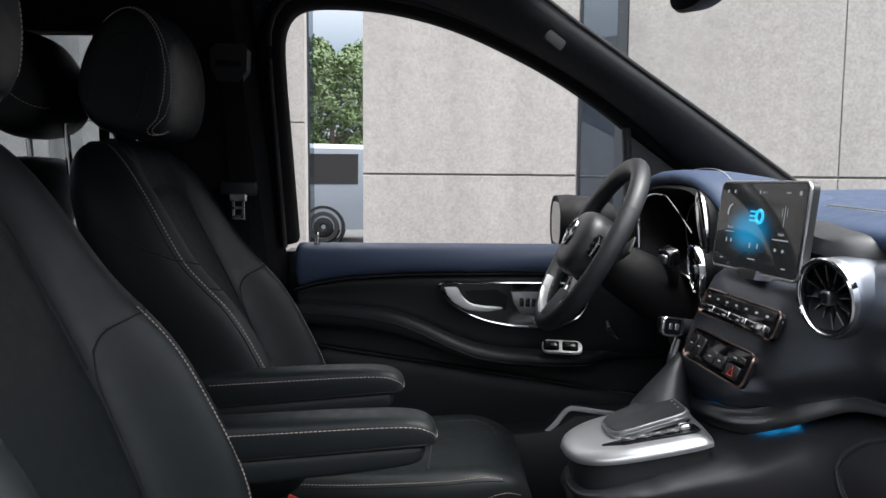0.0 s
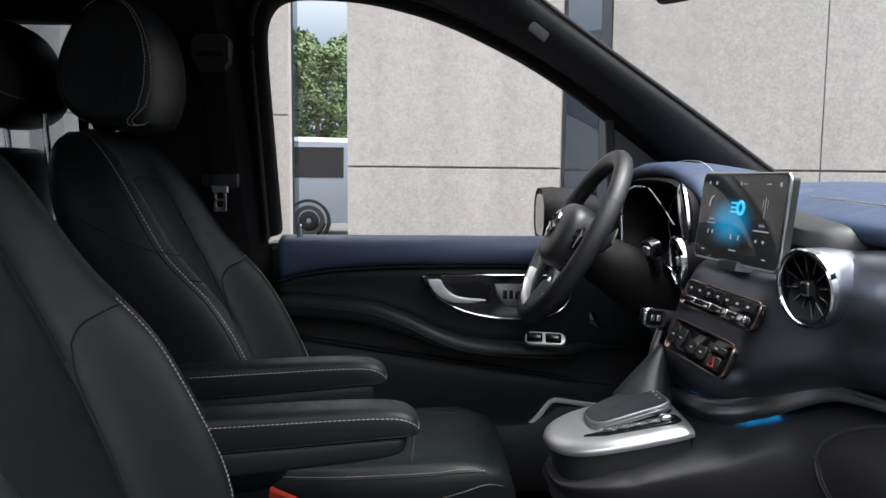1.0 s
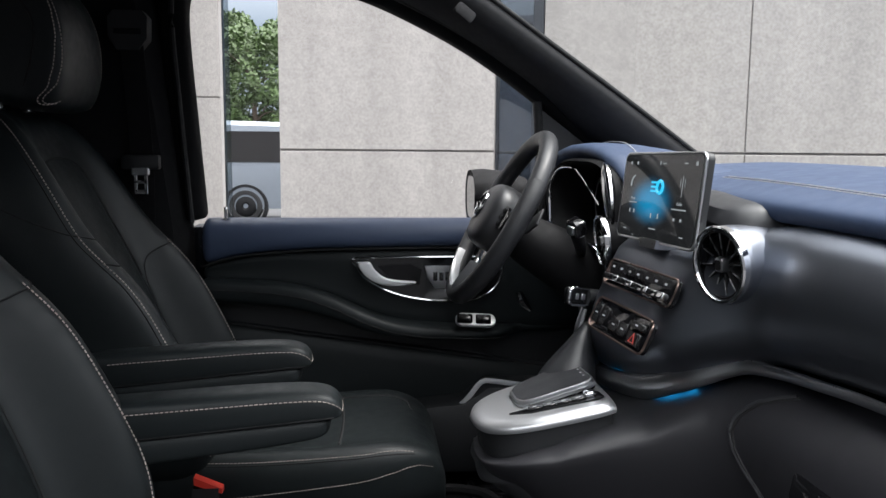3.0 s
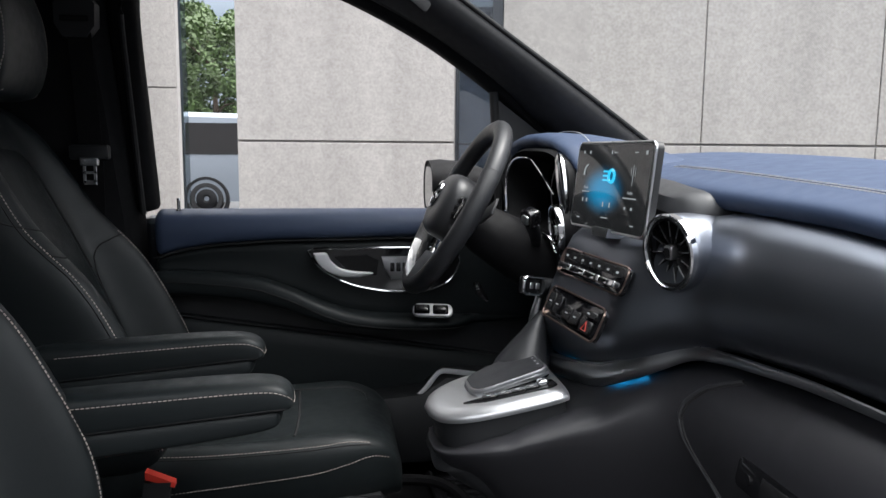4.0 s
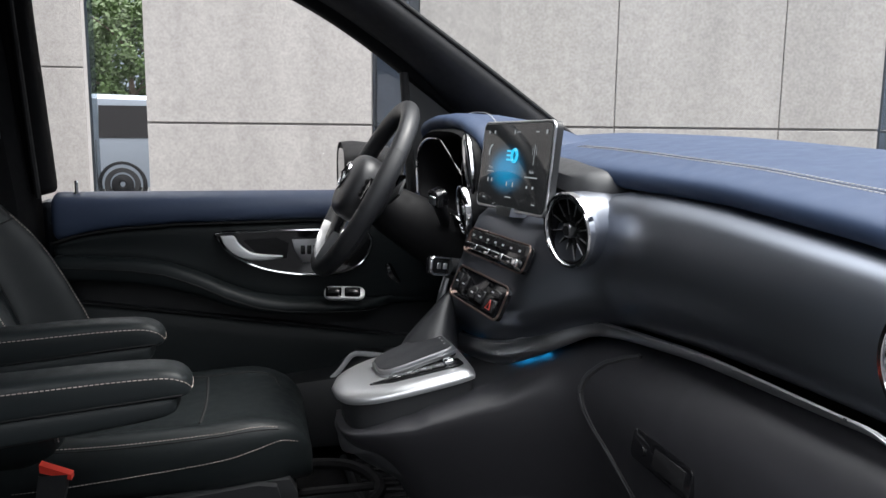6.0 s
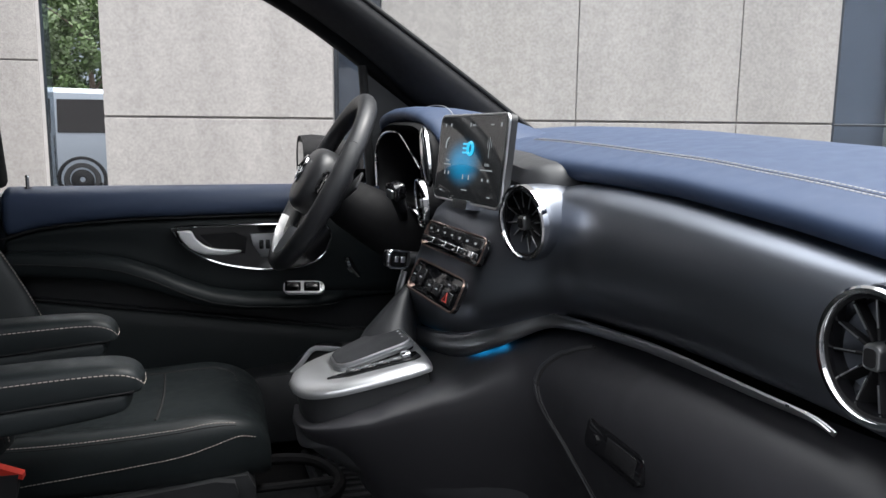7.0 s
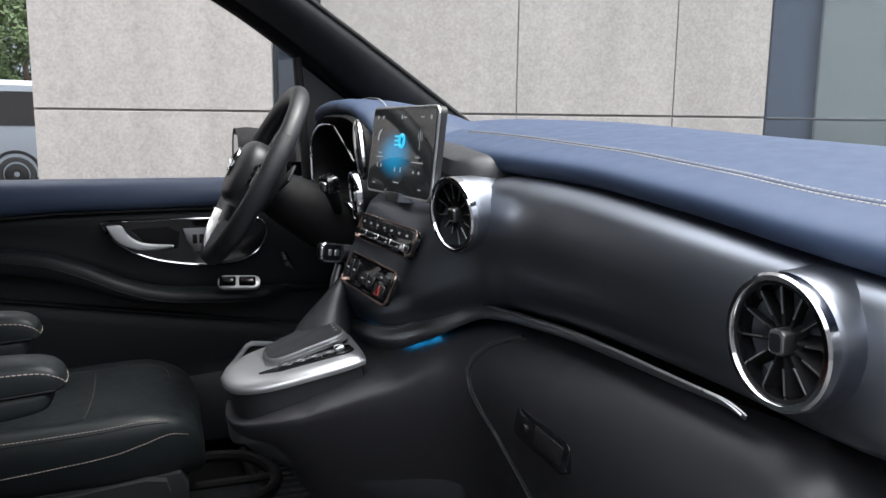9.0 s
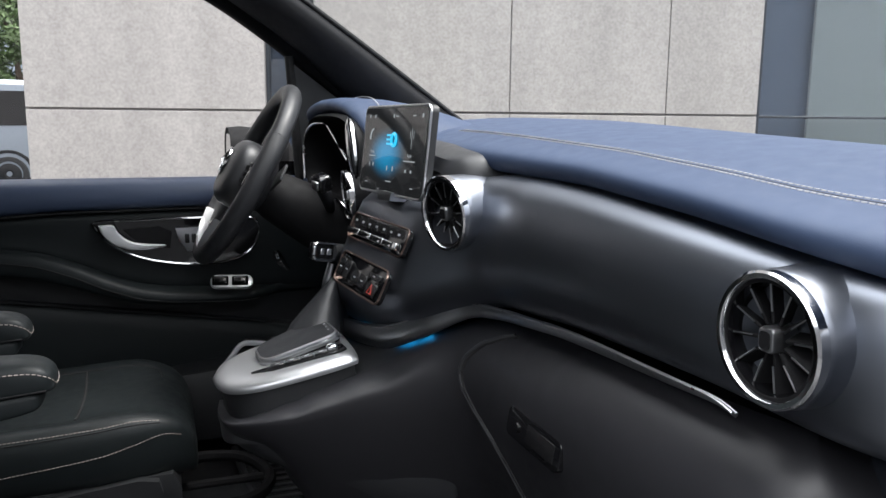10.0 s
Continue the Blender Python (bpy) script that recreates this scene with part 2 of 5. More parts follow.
def rbox(lo, hi, bevel=0.004, seg=2, m=None):
    bm = bmesh.new()
    c, s = [(a + b) / 2 for a, b in zip(lo, hi)], [b - a for a, b in zip(lo, hi)]
    bmesh.ops.create_cube(bm, size=1, matrix=Matrix.Translation(c) @ Matrix.Diagonal((*s, 1)))
    if bevel:
        bmesh.ops.bevel(bm, geom=bm.edges[:], offset=bevel, segments=seg, affect="EDGES", profile=0.5)
    if m:
        bm.transform(m)
    return bm


def slab(outline, thick, m, bevel=0.0, seg=2):
    """A flat plate of that outline (x, y), its face at z = 0 and its back at -thick, set at m."""
    bm = bmesh.new()
    top = [bm.verts.new((x, y, 0)) for x, y in outline]
    low = [bm.verts.new((x, y, -thick)) for x, y in outline]
    bm.faces.new(top)
    bm.faces.new(low[::-1])
    n = len(top)
    for i in range(n):
        bm.faces.new((top[i], low[i], low[(i + 1) % n], top[(i + 1) % n]))
    bmesh.ops.recalc_face_normals(bm, faces=bm.faces)
    if bevel:
        ed = [g for g in bm.edges if all(v.co.z > -1e-6 for v in g.verts)]
        bmesh.ops.bevel(bm, geom=ed, offset=bevel, segments=seg, affect="EDGES", profile=0.5)
    bm.transform(m)
    return bm


def rounded(w, h, r, n=6):
    """The outline of a rounded rectangle about the origin."""
    out = []
    for cx, cy, a in ((w / 2 - r, h / 2 - r, 0), (r - w / 2, h / 2 - r, 90), (r - w / 2, r - h / 2, 180), (w / 2 - r, r - h / 2, 270)):
        for k in range(n + 1):
            t = radians(a + 90 * k / n)
            out.append((cx + r * math.cos(t), cy + r * math.sin(t)))
    return out


def join(*bms):
    out = bmesh.new()
    for b in bms:
        me = bpy.data.meshes.new("tmp")
        b.to_mesh(me)
        out.from_mesh(me)
        bpy.data.meshes.remove(me)
        b.free()
    return out


def disc_ring(r_out, r_in, depth, m, n=40, lip=0.3):
    """A turned ring about z with a rounded front lip."""
    prof = [(r_out, -depth), (r_out, -depth * 0.2), (r_out - (r_out - r_in) * 0.25, 0), (r_in + (r_out - r_in) * 0.25, 0), (r_in, -depth * 0.25), (r_in, -depth)]
    rings = [[Vector((r * math.cos(k * math.tau / n), r * math.sin(k * math.tau / n), z)) for k in range(n)] for r, z in prof]
    bm = loft(rings, True, False, True)
    bm.transform(m)
    return bm


def thing(name, at, label, category, group="", kind=""):
    ob = new(name)
    ob.location = at
    ob.empty_display_size = 0.05
    return tagged(ob, label, category, group, kind)


def base_of(ob):
    p = Vector((0, 0, 0))
    while ob:
        p += ob.location
        ob = ob.parent
    return p


def part(name, bm, mat, parent=None, label="", smooth=True, sub=0, sharp=40):
    """Links bm, given in world places, as one mesh under parent."""
    off = base_of(parent)
    bm.transform(Matrix.Translation(-off))
    me = bpy.data.meshes.new(name)
    bm.to_mesh(me)
    bm.free()
    if smooth:
        me.polygons.foreach_set("use_smooth", [True] * len(me.polygons))
        if not sub:
            me.set_sharp_from_angle(angle=radians(sharp))
    me.materials.append(mat)
    ob = new(name, me)
    ob.parent = parent
    if sub:
        mod = ob.modifiers.new("smooth", "SUBSURF")
        mod.levels = mod.render_levels = sub
    if label:
        ob["label"] = label
    return ob


def structure(name, bm, mat, label, smooth=True, sub=0):
    return tagged(part(name, bm, mat, None, label, smooth, sub), kind="structure")


def dashes(path, length=0.004, gap=0.002, r=0.0007, side=None):
    """A row of stitches along a line."""
    total = sum((b - a).length for a, b in zip(path, path[1:]))
    pts = spline(path, max(4, int(total / (length + gap))))
    vs, fs = [], []
    for a, b in zip(pts, pts[1:]):
        d = b - a
        q = a + d * (length / (length + gap))
        d.normalize()
        u = d.orthogonal().normalized()
        v = d.cross(u)
        k = len(vs)
        for c in (a, q):
            vs += [c + u * r, c + v * r, c - u * r, c - v * r]
        fs += [(k + i, k + (i + 1) % 4, k + 4 + (i + 1) % 4, k + 4 + i) for i in range(4)]
    me = bpy.data.meshes.new("t")
    me.from_pydata([tuple(p) for p in vs], [], fs)
    bm = bmesh.new()
    bm.from_mesh(me)
    bpy.data.meshes.remove(me)
    return bm


def skin(ob):
    """The finished surface of a mesh, to lay seams on."""
    bpy.context.view_layer.update()
    deps = bpy.context.evaluated_depsgraph_get()
    ev = ob.evaluated_get(deps)
    me = ev.to_mesh()
    off = base_of(ob)
    tree_ = BVHTree.FromPolygons([v.co + off for v in me.vertices], [tuple(p.vertices) for p in me.polygons])
    ev.to_mesh_clear()
    return tree_


def lay(pts, surface, off=0.0006, n=40):
    """A smooth line through pts, laid on a surface."""
    out = []
    for p in spline(pts, n):
        q, nrm, _, _ = surface.find_nearest(p)
        out.append(q + nrm * off)
    return out


def lettering(text, size, mat, m, parent, name="lettering"):
    """Words in the built-in font, as a thin mesh in the xy plane of m."""
    cu = bpy.data.curves.new("text", "FONT")
    cu.body, cu.size, cu.extrude, cu.align_x, cu.align_y = text, size, 0.0001, "CENTER", "CENTER"
    cu.resolution_u = 2
    tmp = bpy.data.objects.new("text", cu)
    me = bpy.data.meshes.new_from_object(tmp)
    bm = bmesh.new()
    bm.from_mesh(me)
    bpy.data.objects.remove(tmp)
    bpy.data.meshes.remove(me)
    bm.transform(m)
    return part(name, bm, mat, parent, smooth=False)


def basis(o, right, up):
    """A pose at o whose x is right, y near up and z their cross."""
    x = Vector(right).normalized()
    z = x.cross(Vector(up)).normalized()
    y = z.cross(x)
    return Matrix(((x.x, y.x, z.x, o[0]), (x.y, y.y, z.y, o[1]), (x.z, y.z, z.z, o[2]), (0, 0, 0, 1)))


# ---- outside: ground, walls, trees ----
bm = bmesh.new()
bmesh.ops.create_grid(bm, x_segments=2, y_segments=2, size=1500)
structure("ground", bm, ASPHALT, "grey asphalt yard reaching to the horizon", smooth=False)

# unseen wall, added to cut low sky light and bounce some into the cab
structure("shading_wall_opposite", rbox((-14, -3.6, 0), (14, -3.2, 3.2), 0), CONCRETE, "unseen plain grey concrete wall added to shape the light from the open side", smooth=False)

WALL = Matrix.Translation((-0.386, 3.93, 0)) @ pose(0, 0, 0, 0, 0, -14.5)


def stone_wall(name, m, runs, rows, label, depth=0.35):
    """A backing wall with separate slabs standing proud of it. runs: along; rows: heights of the joints."""
    wall = structure(name, rbox((runs[0][0], 0.013, 0), (runs[-1][1], depth, rows[-1]), 0, m=m), STONE_JOINT, label, smooth=False)
    for s0, s1 in runs:
        for z0, z1 in zip(rows, rows[1:]):
            part("slab", rbox((s0 + 0.0025, 0.0, z0 + 0.005), (s1 - 0.0025, 0.012, z1 - 0.005), 0.002, 1, m), STONE, wall, smooth=False)
    return wall


ROWS_MAIN = [0.0, 0.12, 1.395, 2.67, 3.95, 5.2]
stone_wall("wall_middle", WALL, [(0.0, 1.03)], ROWS_MAIN, "pale granite slab wall with narrow dark joints")
stone_wall("wall_front", WALL, [(1.245, 2.125), (2.125, 2.86), (2.86, 3.305)], ROWS_MAIN, "pale granite slab wall beside a tall window")
stone_wall("wall_rear", Matrix.Translation((-2.24, 5.05, 0)), [(0.0, 1.385)], [0.0, 0.43, 1.704, 2.98, 4.25, 5.2], "pale granite slab pier standing further back", 0.12)
rear_glass = structure("window_3", rbox((-2.2, 5.18, 0), (-0.862, 5.30, 5.2), 0), FRAME, "dark glazed return behind the granite pier", smooth=False)
part("pane", rbox((-0.861, 5.18, 0), (-0.853, 5.42, 5.2), 0), SMOKED, rear_glass, smooth=False)
stone_wall("wall_far_rear", Matrix.Translation((-6.2, 5.05, 0)), [(0.0, 1.2), (1.2, 2.5), (2.5, 3.75)], [0.0, 0.43, 1.704, 2.98, 4.25, 5.2], "pale granite slab wall further along", 0.5)


def tall_window(name, s0, s1, label, jamb, blind):
    win = structure(name, rbox((s0, 0.22, 0), (s1, 0.30, 5.2), 0, m=WALL), SKY_BACK, label, smooth=False)
    part("window_frame", join(rbox((s0 + 0.002, 0.02, 0), (s0 + jamb[0], 0.1, 5.2), 0.003, 1, WALL), rbox((s1 - jamb[1], 0.02, 0), (s1 - 0.002, 0.1, 5.2), 0.003, 1, WALL),
                              rbox((s0 + jamb[0], 0.09, 1.385), (s1 - jamb[1], 0.11, 1.397), 0.002, 1, WALL)), FRAME, win, smooth=False)
    pn = part("pane", rbox((s0 + jamb[0], 0.10, 0), (s1 - jamb[1], 0.104, 5.2), 0, m=WALL), WINDOW_GLASS, win, "dark reflecting glass pane", smooth=False)
    pn.visible_shadow = False
    # pale panel added behind the glass in place of a brighter reflection
    if blind:
        part("blind", rbox((s0 + 0.34, 0.16, 0), (s1 - jamb[1], 0.18, 5.2), 0, m=WALL), PALE_BACK, win, "grey-green panel added behind the glass to lighten its reflection", smooth=False)
    return win


tall_window("window_1", 1.03, 1.245, "narrow tall window strip with dark reflecting glass", (0.006, 0.05), False)
tall_window("window_2", 3.305, 7.0, "tall window of dark reflecting glass in a grey frame", (0.02, 0.05), True)


def tree(at, height, spread, seed, label, low=0.35):
    rng = random.Random(seed)
    t = thing("tree", at, label, "tree", "trees behind the wall")
    x, y, z = at
    path = [(x, y, 0), (x + 0.05, y, height * 0.3), (x - 0.04, y + 0.05, height * 0.6), (x, y, height * 0.9)]
    pts = spline(path, 8)
    bars = [tube(pts, [0.14 * (1 - 0.09 * i) for i in range(9)], 8)]
    tips = []
    for k in range(14):
        a, h = rng.random() * math.tau, height * rng.uniform(0.25, 0.85)
        o = Vector((x, y, h))
        q = o + Vector((math.cos(a), math.sin(a), rng.uniform(0.2, 0.8))) * spread * rng.uniform(0.4, 0.9)
        bars.append(tube([o, o.lerp(q, 0.5) + Vector((0, 0, 0.1)), q], [0.05, 0.03, 0.012], 6))
        tips.append(q)
    part("trunk", join(*bars), BARK, t)
    vs, fs = [], []
    for k in range(210):
        a = rng.random() * math.tau
        h = height * (low + (1 - low) * rng.random())
        w = spread * math.sin(math.pi * min(1, 0.25 + 0.75 * (1 - (h / height - low) / (1 - low)))) ** 0.7
        c = Vector((x + math.cos(a) * w * rng.random() ** 0.5, y + math.sin(a) * w * rng.random() ** 0.5, h))
        rc = rng.uniform(0.18, 0.42)
        for j in range(60):
            d = Vector((rng.gauss(0, 1), rng.gauss(0, 1), rng.gauss(0, 0.8)))
            p = c + d.normalized() * rc * rng.random() ** 0.4
            u = Vector((rng.gauss(0, 1), rng.gauss(0, 1), rng.gauss(0, 1))).normalized() * rng.uniform(0.06, 0.11)
            v = u.orthogonal().normalized() * u.length * 0.55
            i = len(vs)
            vs += [tuple(p - u), tuple(p + v), tuple(p + u), tuple(p - v)]
            fs.append((i, i + 1, i + 2, i + 3))
    me = bpy.data.meshes.new("crown")
    me.from_pydata(vs, [], fs)
    bm = bmesh.new()
    bm.from_mesh(me)
    bpy.data.meshes.remove(me)
    part("crown", bm, LEAF, t, smooth=False)
    return t


tree((-5.3, 30, 0), 6.0, 1.5, 3, "tall thin green tree behind a parked van", 0.25)
tree((-3.6, 27, 0), 5.2, 1.7, 5, "leafy green tree behind a parked van", 0.12)
tree((-2.2, 32, 0), 6.3, 1.8, 7, "bright green leafy tree behind a parked van", 0.1)
tree((-6.8, 28, 0), 5.4, 1.8, 9, "green bushy tree beyond the gap between walls", 0.1)
tree((-11.5, 25, 0), 4.6, 2.0, 11, "dark green tree seen through the rear window", 0.1)
tree((-13.5, 27, 0), 5.0, 2.0, 12, "dark green tree seen through the rear window", 0.1)


def hedge():
    rng = random.Random(21)
    vs, fs = [], []
    for k in range(9000):
        p = Vector((rng.uniform(-16, 4), 33 + rng.uniform(-0.8, 0.8), rng.uniform(0.0, 2.7)))
        u = Vector((rng.gauss(0, 1), rng.gauss(0, 1), rng.gauss(0, 1))).normalized() * rng.uniform(0.07, 0.14)
        v = u.orthogonal().normalized() * u.length * 0.6
        i = len(vs)
        vs += [tuple(p - u), tuple(p + v), tuple(p + u), tuple(p - v)]
        fs.append((i, i + 1, i + 2, i + 3))
    me = bpy.data.meshes.new("hedge")
    me.from_pydata(vs, [], fs)
    ob = tagged(new("hedge", me), "dense green hedge behind the parked van", "hedge", kind="stuff")
    me.materials.append(LEAF)


hedge()


def parked_van(at):
    x0, y, _ = at
    v = thing("van", at, "silver grey van parked side-on on the asphalt", "van")

    def ring(x, wid, zs):
        lo, belt, roof = zs
        w = wid
        return [Vector((x, y, lo)), Vector((x, y - 0.02, (lo + belt) / 2)), Vector((x, y, belt)), Vector((x, y + 0.10, roof - 0.08)), Vector((x, y + 0.22, roof)),
                Vector((x, y + w - 0.22, roof)), Vector((x, y + w - 0.10, roof - 0.08)), Vector((x, y + w, belt)), Vector((x, y + w, lo))]
    st = [(0.0, 1.8, (0.45, 0.75, 0.8)), (0.08, 1.86, (0.28, 0.9, 1.0)), (0.9, 1.9, (0.25, 1.05, 1.22)), (1.25, 1.9, (0.25, 1.08, 1.55)), (1.75, 1.9, (0.25, 1.1, 1.86)),
          (3.2, 1.9, (0.25, 1.1, 1.9)), (4.75, 1.88, (0.3, 1.1, 1.87)), (4.9, 1.8, (0.4, 1.1, 1.8))]
    part("body", loft([ring(x0 + a, b, c) for a, b, c in st]), SILVER_PAINT, v, sharp=30)
    for s, e in ((1.55, 2.35), (2.45, 3.5), (3.6, 4.6)):
        part("window", loft([[Vector((x0 + s + (0.1 if s < 2 and z > 1.3 else 0), y + ((z - 1.1) / 0.72) * 0.1 - 0.012, z)), Vector((x0 + e, y + ((z - 1.1) / 0.72) * 0.1 - 0.012, z)),
                             Vector((x0 + e, y + 0.2, z)), Vector((x0 + s + 0.1, y + 0.2, z))] for z in (1.14, 1.4, 1.7)]), PIANO, v, "dark side window", smooth=False)
    for s in (0.95, 3.95):
        m = Matrix.Translation((x0 + s, y - 0.03, 0.34)) @ pose(0, 0, 0, 90, 0, 0)
        w = part("wheel", disc_ring(0.31, 0.19, 0.2, m, 32), RUBBER, v)
        part("rim", disc_ring(0.195, 0.03, 0.16, m, 24), MATT_BLACK, w)
        part("arch", disc_ring(0.41, 0.335, 0.12, m, 32), MATT_BLACK, v)
    for s in (2.39, 3.54):
        part("door_seam", rbox((x0 + s, y - 0.022, 0.35), (x0 + s + 0.01, y + 0.02, 1.1), 0), MATT_BLACK, v, smooth=False)
    return v


parked_van((-6.12, 14.9, 0))

# ---- the van's shell: floor, roof, pillars, rear ----
structure("floor", rbox((-2.9, 0.72, 0.42), (1.1, 2.2, 0.50), 0.01), CARPET, "black carpeted cab floor")
structure("ceiling", loft([[Vector((x, y, z)) for x, z in ((0.22, 1.862), (0.12, 1.885), (-0.6, 1.90), (-2.9, 1.90), (-2.9, 1.93), (0.1, 1.925), (0.25, 1.885))]
                           for y in (0.55, 0.62, 1.35, 2.02, 2.12)]), HEADLINER, "black cloth roof lining over the seats")
structure("roof", loft([[Vector((x, y, z + d)) for y, d in ((0.43, -0.06), (0.55, 0.0), (1.35, 0.03), (2.14, 0.0), (2.27, -0.06), (2.25, -0.08), (2.12, -0.02), (1.35, 0.005), (0.57, -0.02), (0.45, -0.08))]
                        for x, z in ((0.24, 1.925), (0.0, 1.955), (-1.4, 1.975), (-2.95, 1.96))]), BODY, "dark painted van roof")
structure("wall_rear_van", rbox((-2.98, 0.72, 0.45), (-2.9, 2.2, 1.93), 0.01), HEADLINER, "dark trimmed rear end of the van")

# driver's side body behind the door, with a rear side window
side = structure("wall_side", join(rbox((-2.9, 2.14, 0.3), (-0.72, 2.2, 1.25), 0.01), rbox((-2.9, 2.12, 1.765), (-0.72, 2.2, 1.93), 0.01),
                                  rbox((-2.9, 2.14, 1.24), (-2.2, 2.2, 1.77), 0.01)), HEADLINER, "black trimmed side wall of the van with a window", smooth=False)
structure("wall_side_skin", join(rbox((-2.95, 2.21, 0.3), (-0.46, 2.27, 1.22), 0.02), rbox((-2.95, 2.17, 1.77), (-0.46, 2.24, 1.93), 0.02), rbox((-0.88, 2.205, 1.2), (-0.46, 2.25, 1.8), 0.01)),
          BODY, "dark painted outer side of the van", smooth=False)
pane = structure("window_rear_side", rbox((-2.25, 2.165, 1.24), (-0.86, 2.17, 1.78), 0), SMOKED, "tinted rear side window")
pane.visible_shadow = False
structure("wall_near_side", join(rbox((-2.9, 0.62, 0.3), (-0.80, 0.72, 1.25), 0.02), rbox((-2.9, 0.64, 1.72), (-0.80, 0.72, 1.93), 0.02), rbox((-0.93, 0.62, 1.2), (-0.80, 0.72, 1.8), 0.02)),
          HEADLINER, "black trimmed near side wall of the van", smooth=False)
# out-of-view rail, added to keep sky light off the passenger seat
structure("shading_rail_near", tube(spline([(-0.85, 0.53, 1.87), (-0.2, 0.53, 1.88), (0.22, 0.55, 1.83)], 12), 0.03, 10), HEADLINER, "unseen black roof edge added over the open side to shade the passenger seat")

# B-pillar trim
pill = [(-0.89, 2.13), (-0.87, 2.07), (-0.80, 2.05), (-0.56, 2.055), (-0.50, 2.075), (-0.475, 2.12), (-0.475, 2.2), (-0.9, 2.2)]
structure("pillar_middle", loft([[Vector((x + (dx if x > -0.7 else 0), y + dy, z)) for x, y in pill]
                                 for z, dx, dy in ((0.5, 0.06, 0), (1.0, 0.05, 0), (1.2, 0.045, 0), (1.5, 0.01, -0.01), (1.75, -0.02, -0.03), (1.9, -0.03, -0.06))]), HEADLINER,
          "black cloth-covered pillar behind the driver's door")

# door frame round the driver's window, seal and the pillar towards the windscreen
TOP_EDGE = [(-0.385, 1.215), (-0.402, 1.45), (-0.419, 1.70), (-0.411, 1.79), (-0.368, 1.828), (-0.25, 1.832), (-0.128, 1.819), (0.018, 1.781), (0.164, 1.719), (0.312, 1.639), (0.47, 1.529), (0.62, 1.405), (0.76, 1.28)]
edge = spline([(x, 2.13, z) for x, z in TOP_EDGE], 60)
out_dir = []
for i, p in enumerate(edge):
    d = (edge[min(60, i + 1)] - edge[max(0, i - 1)]).normalized()
    out_dir.append(Vector((-d.z, 0, d.x)))
rings = []
for p, o in zip(edge, out_dir):
    rings.append([p + Vector((0, 0.055, 0)), p, p + o * 0.012 + Vector((0, -0.012, 0)), p + o * 0.05 + Vector((0, -0.015, 0)), p + o * 0.075, p + o * 0.075 + Vector((0, 0.09, 0)), p + o * 0.01 + Vector((0, 0.1, 0))])
structure("door_frame", loft(rings), HEADLINER, "black frame round the driver's window", sub=1)
structure("door_seal", tube([p + o * 0.03 + Vector((0, -0.022, 0)) for p, o in zip(edge[:46], out_dir[:46])], 0.007, 8), RUBBER, "black rubber door seal")

A_LOW = [(-0.45, 2.10, 1.92), (-0.13, 2.10, 1.855), (0.018, 2.10, 1.808), (0.164, 2.105, 1.745), (0.312, 2.11, 1.663), (0.47, 2.115, 1.556), (0.60, 2.12, 1.438), (0.76, 2.12, 1.32)]
A_HIGH = [(-0.20, 1.97, 1.90), (0.045, 1.985, 1.892), (0.19, 1.99, 1.850), (0.318, 1.995, 1.766), (0.468, 2.0, 1.664), (0.628, 2.0, 1.555), (0.768, 2.0, 1.457), (0.935, 2.0, 1.338)]
lo, hi = spline(A_LOW, 40), spline(A_HIGH, 40)
rings = []
for p, q in zip(lo, hi):
    mid = p.lerp(q, 0.5) + Vector((-0.012, -0.05, 0))
    rings.append([p + Vector((0.02, 0.06, 0)), p, p.lerp(q, 0.2) + Vector((-0.006, -0.035, 0)), mid, p.lerp(q, 0.85) + Vector((-0.008, -0.03, 0)), q, q + Vector((0.015, 0.03, 0.006)), p.lerp(q, 0.5) + Vector((0.05, 0.10, 0.0))])
pillar = structure("pillar_front", loft(rings), PILLAR, "charcoal cloth-covered windscreen pillar", sub=1)
structure("windscreen_seal", tube([q + Vector((0.006, 0.004, 0.004)) for q in hi], 0.006, 8), RUBBER, "black edge of the windscreen")
tagm = basis((0.262, 1.964, 1.727), (0.80, 0.08, -0.60), (0.52, 0.25, 0.82))
part("emblem_plate", slab(rounded(0.052, 0.030, 0.009), 0.012, tagm, 0.003), PILLAR, pillar, "raised dark plastic badge")

ws = bmesh.new()
bmesh.ops.create_grid(ws, x_segments=8, y_segments=16, size=1)
for v in ws.verts:
    u, w = (v.co.x + 1) / 2, v.co.y
    v.co = Vector((0.23 + 0.85 * u + 0.06 * (1 - w * w), 1.43 + (0.63 if w > 0 else 0.92) * w, 1.88 - 0.565 * u + 0.02 * math.sin(math.pi * u) - 0.085 * max(0.0, w) ** 4))
pane = structure("windscreen", ws, WINDSCREEN, "clear laminated windscreen")
pane.visible_shadow = False
pane = structure("window_driver_door", rbox((-0.43, 2.172, 1.18), (0.75, 2.176, 1.84), 0), CLEAR, "clear driver's door window")
pane.visible_shadow = False
# small triangular corner trim in front of the driver's window
structure("window_corner", loft([[Vector((0.47, y, 1.52)), Vector((0.50, y, 1.18)), Vector((0.80, y, 1.18)), Vector((0.80, y, 1.29)), Vector((0.62, y, 1.41))] for y in (2.125, 2.165)]), PLASTIC, "black corner trim of the door window")
structure("window_post", tube([(0.475, 2.13, 1.53), (0.497, 2.125, 1.19)], 0.012, 8), RUBBER, "black rubber window guide")
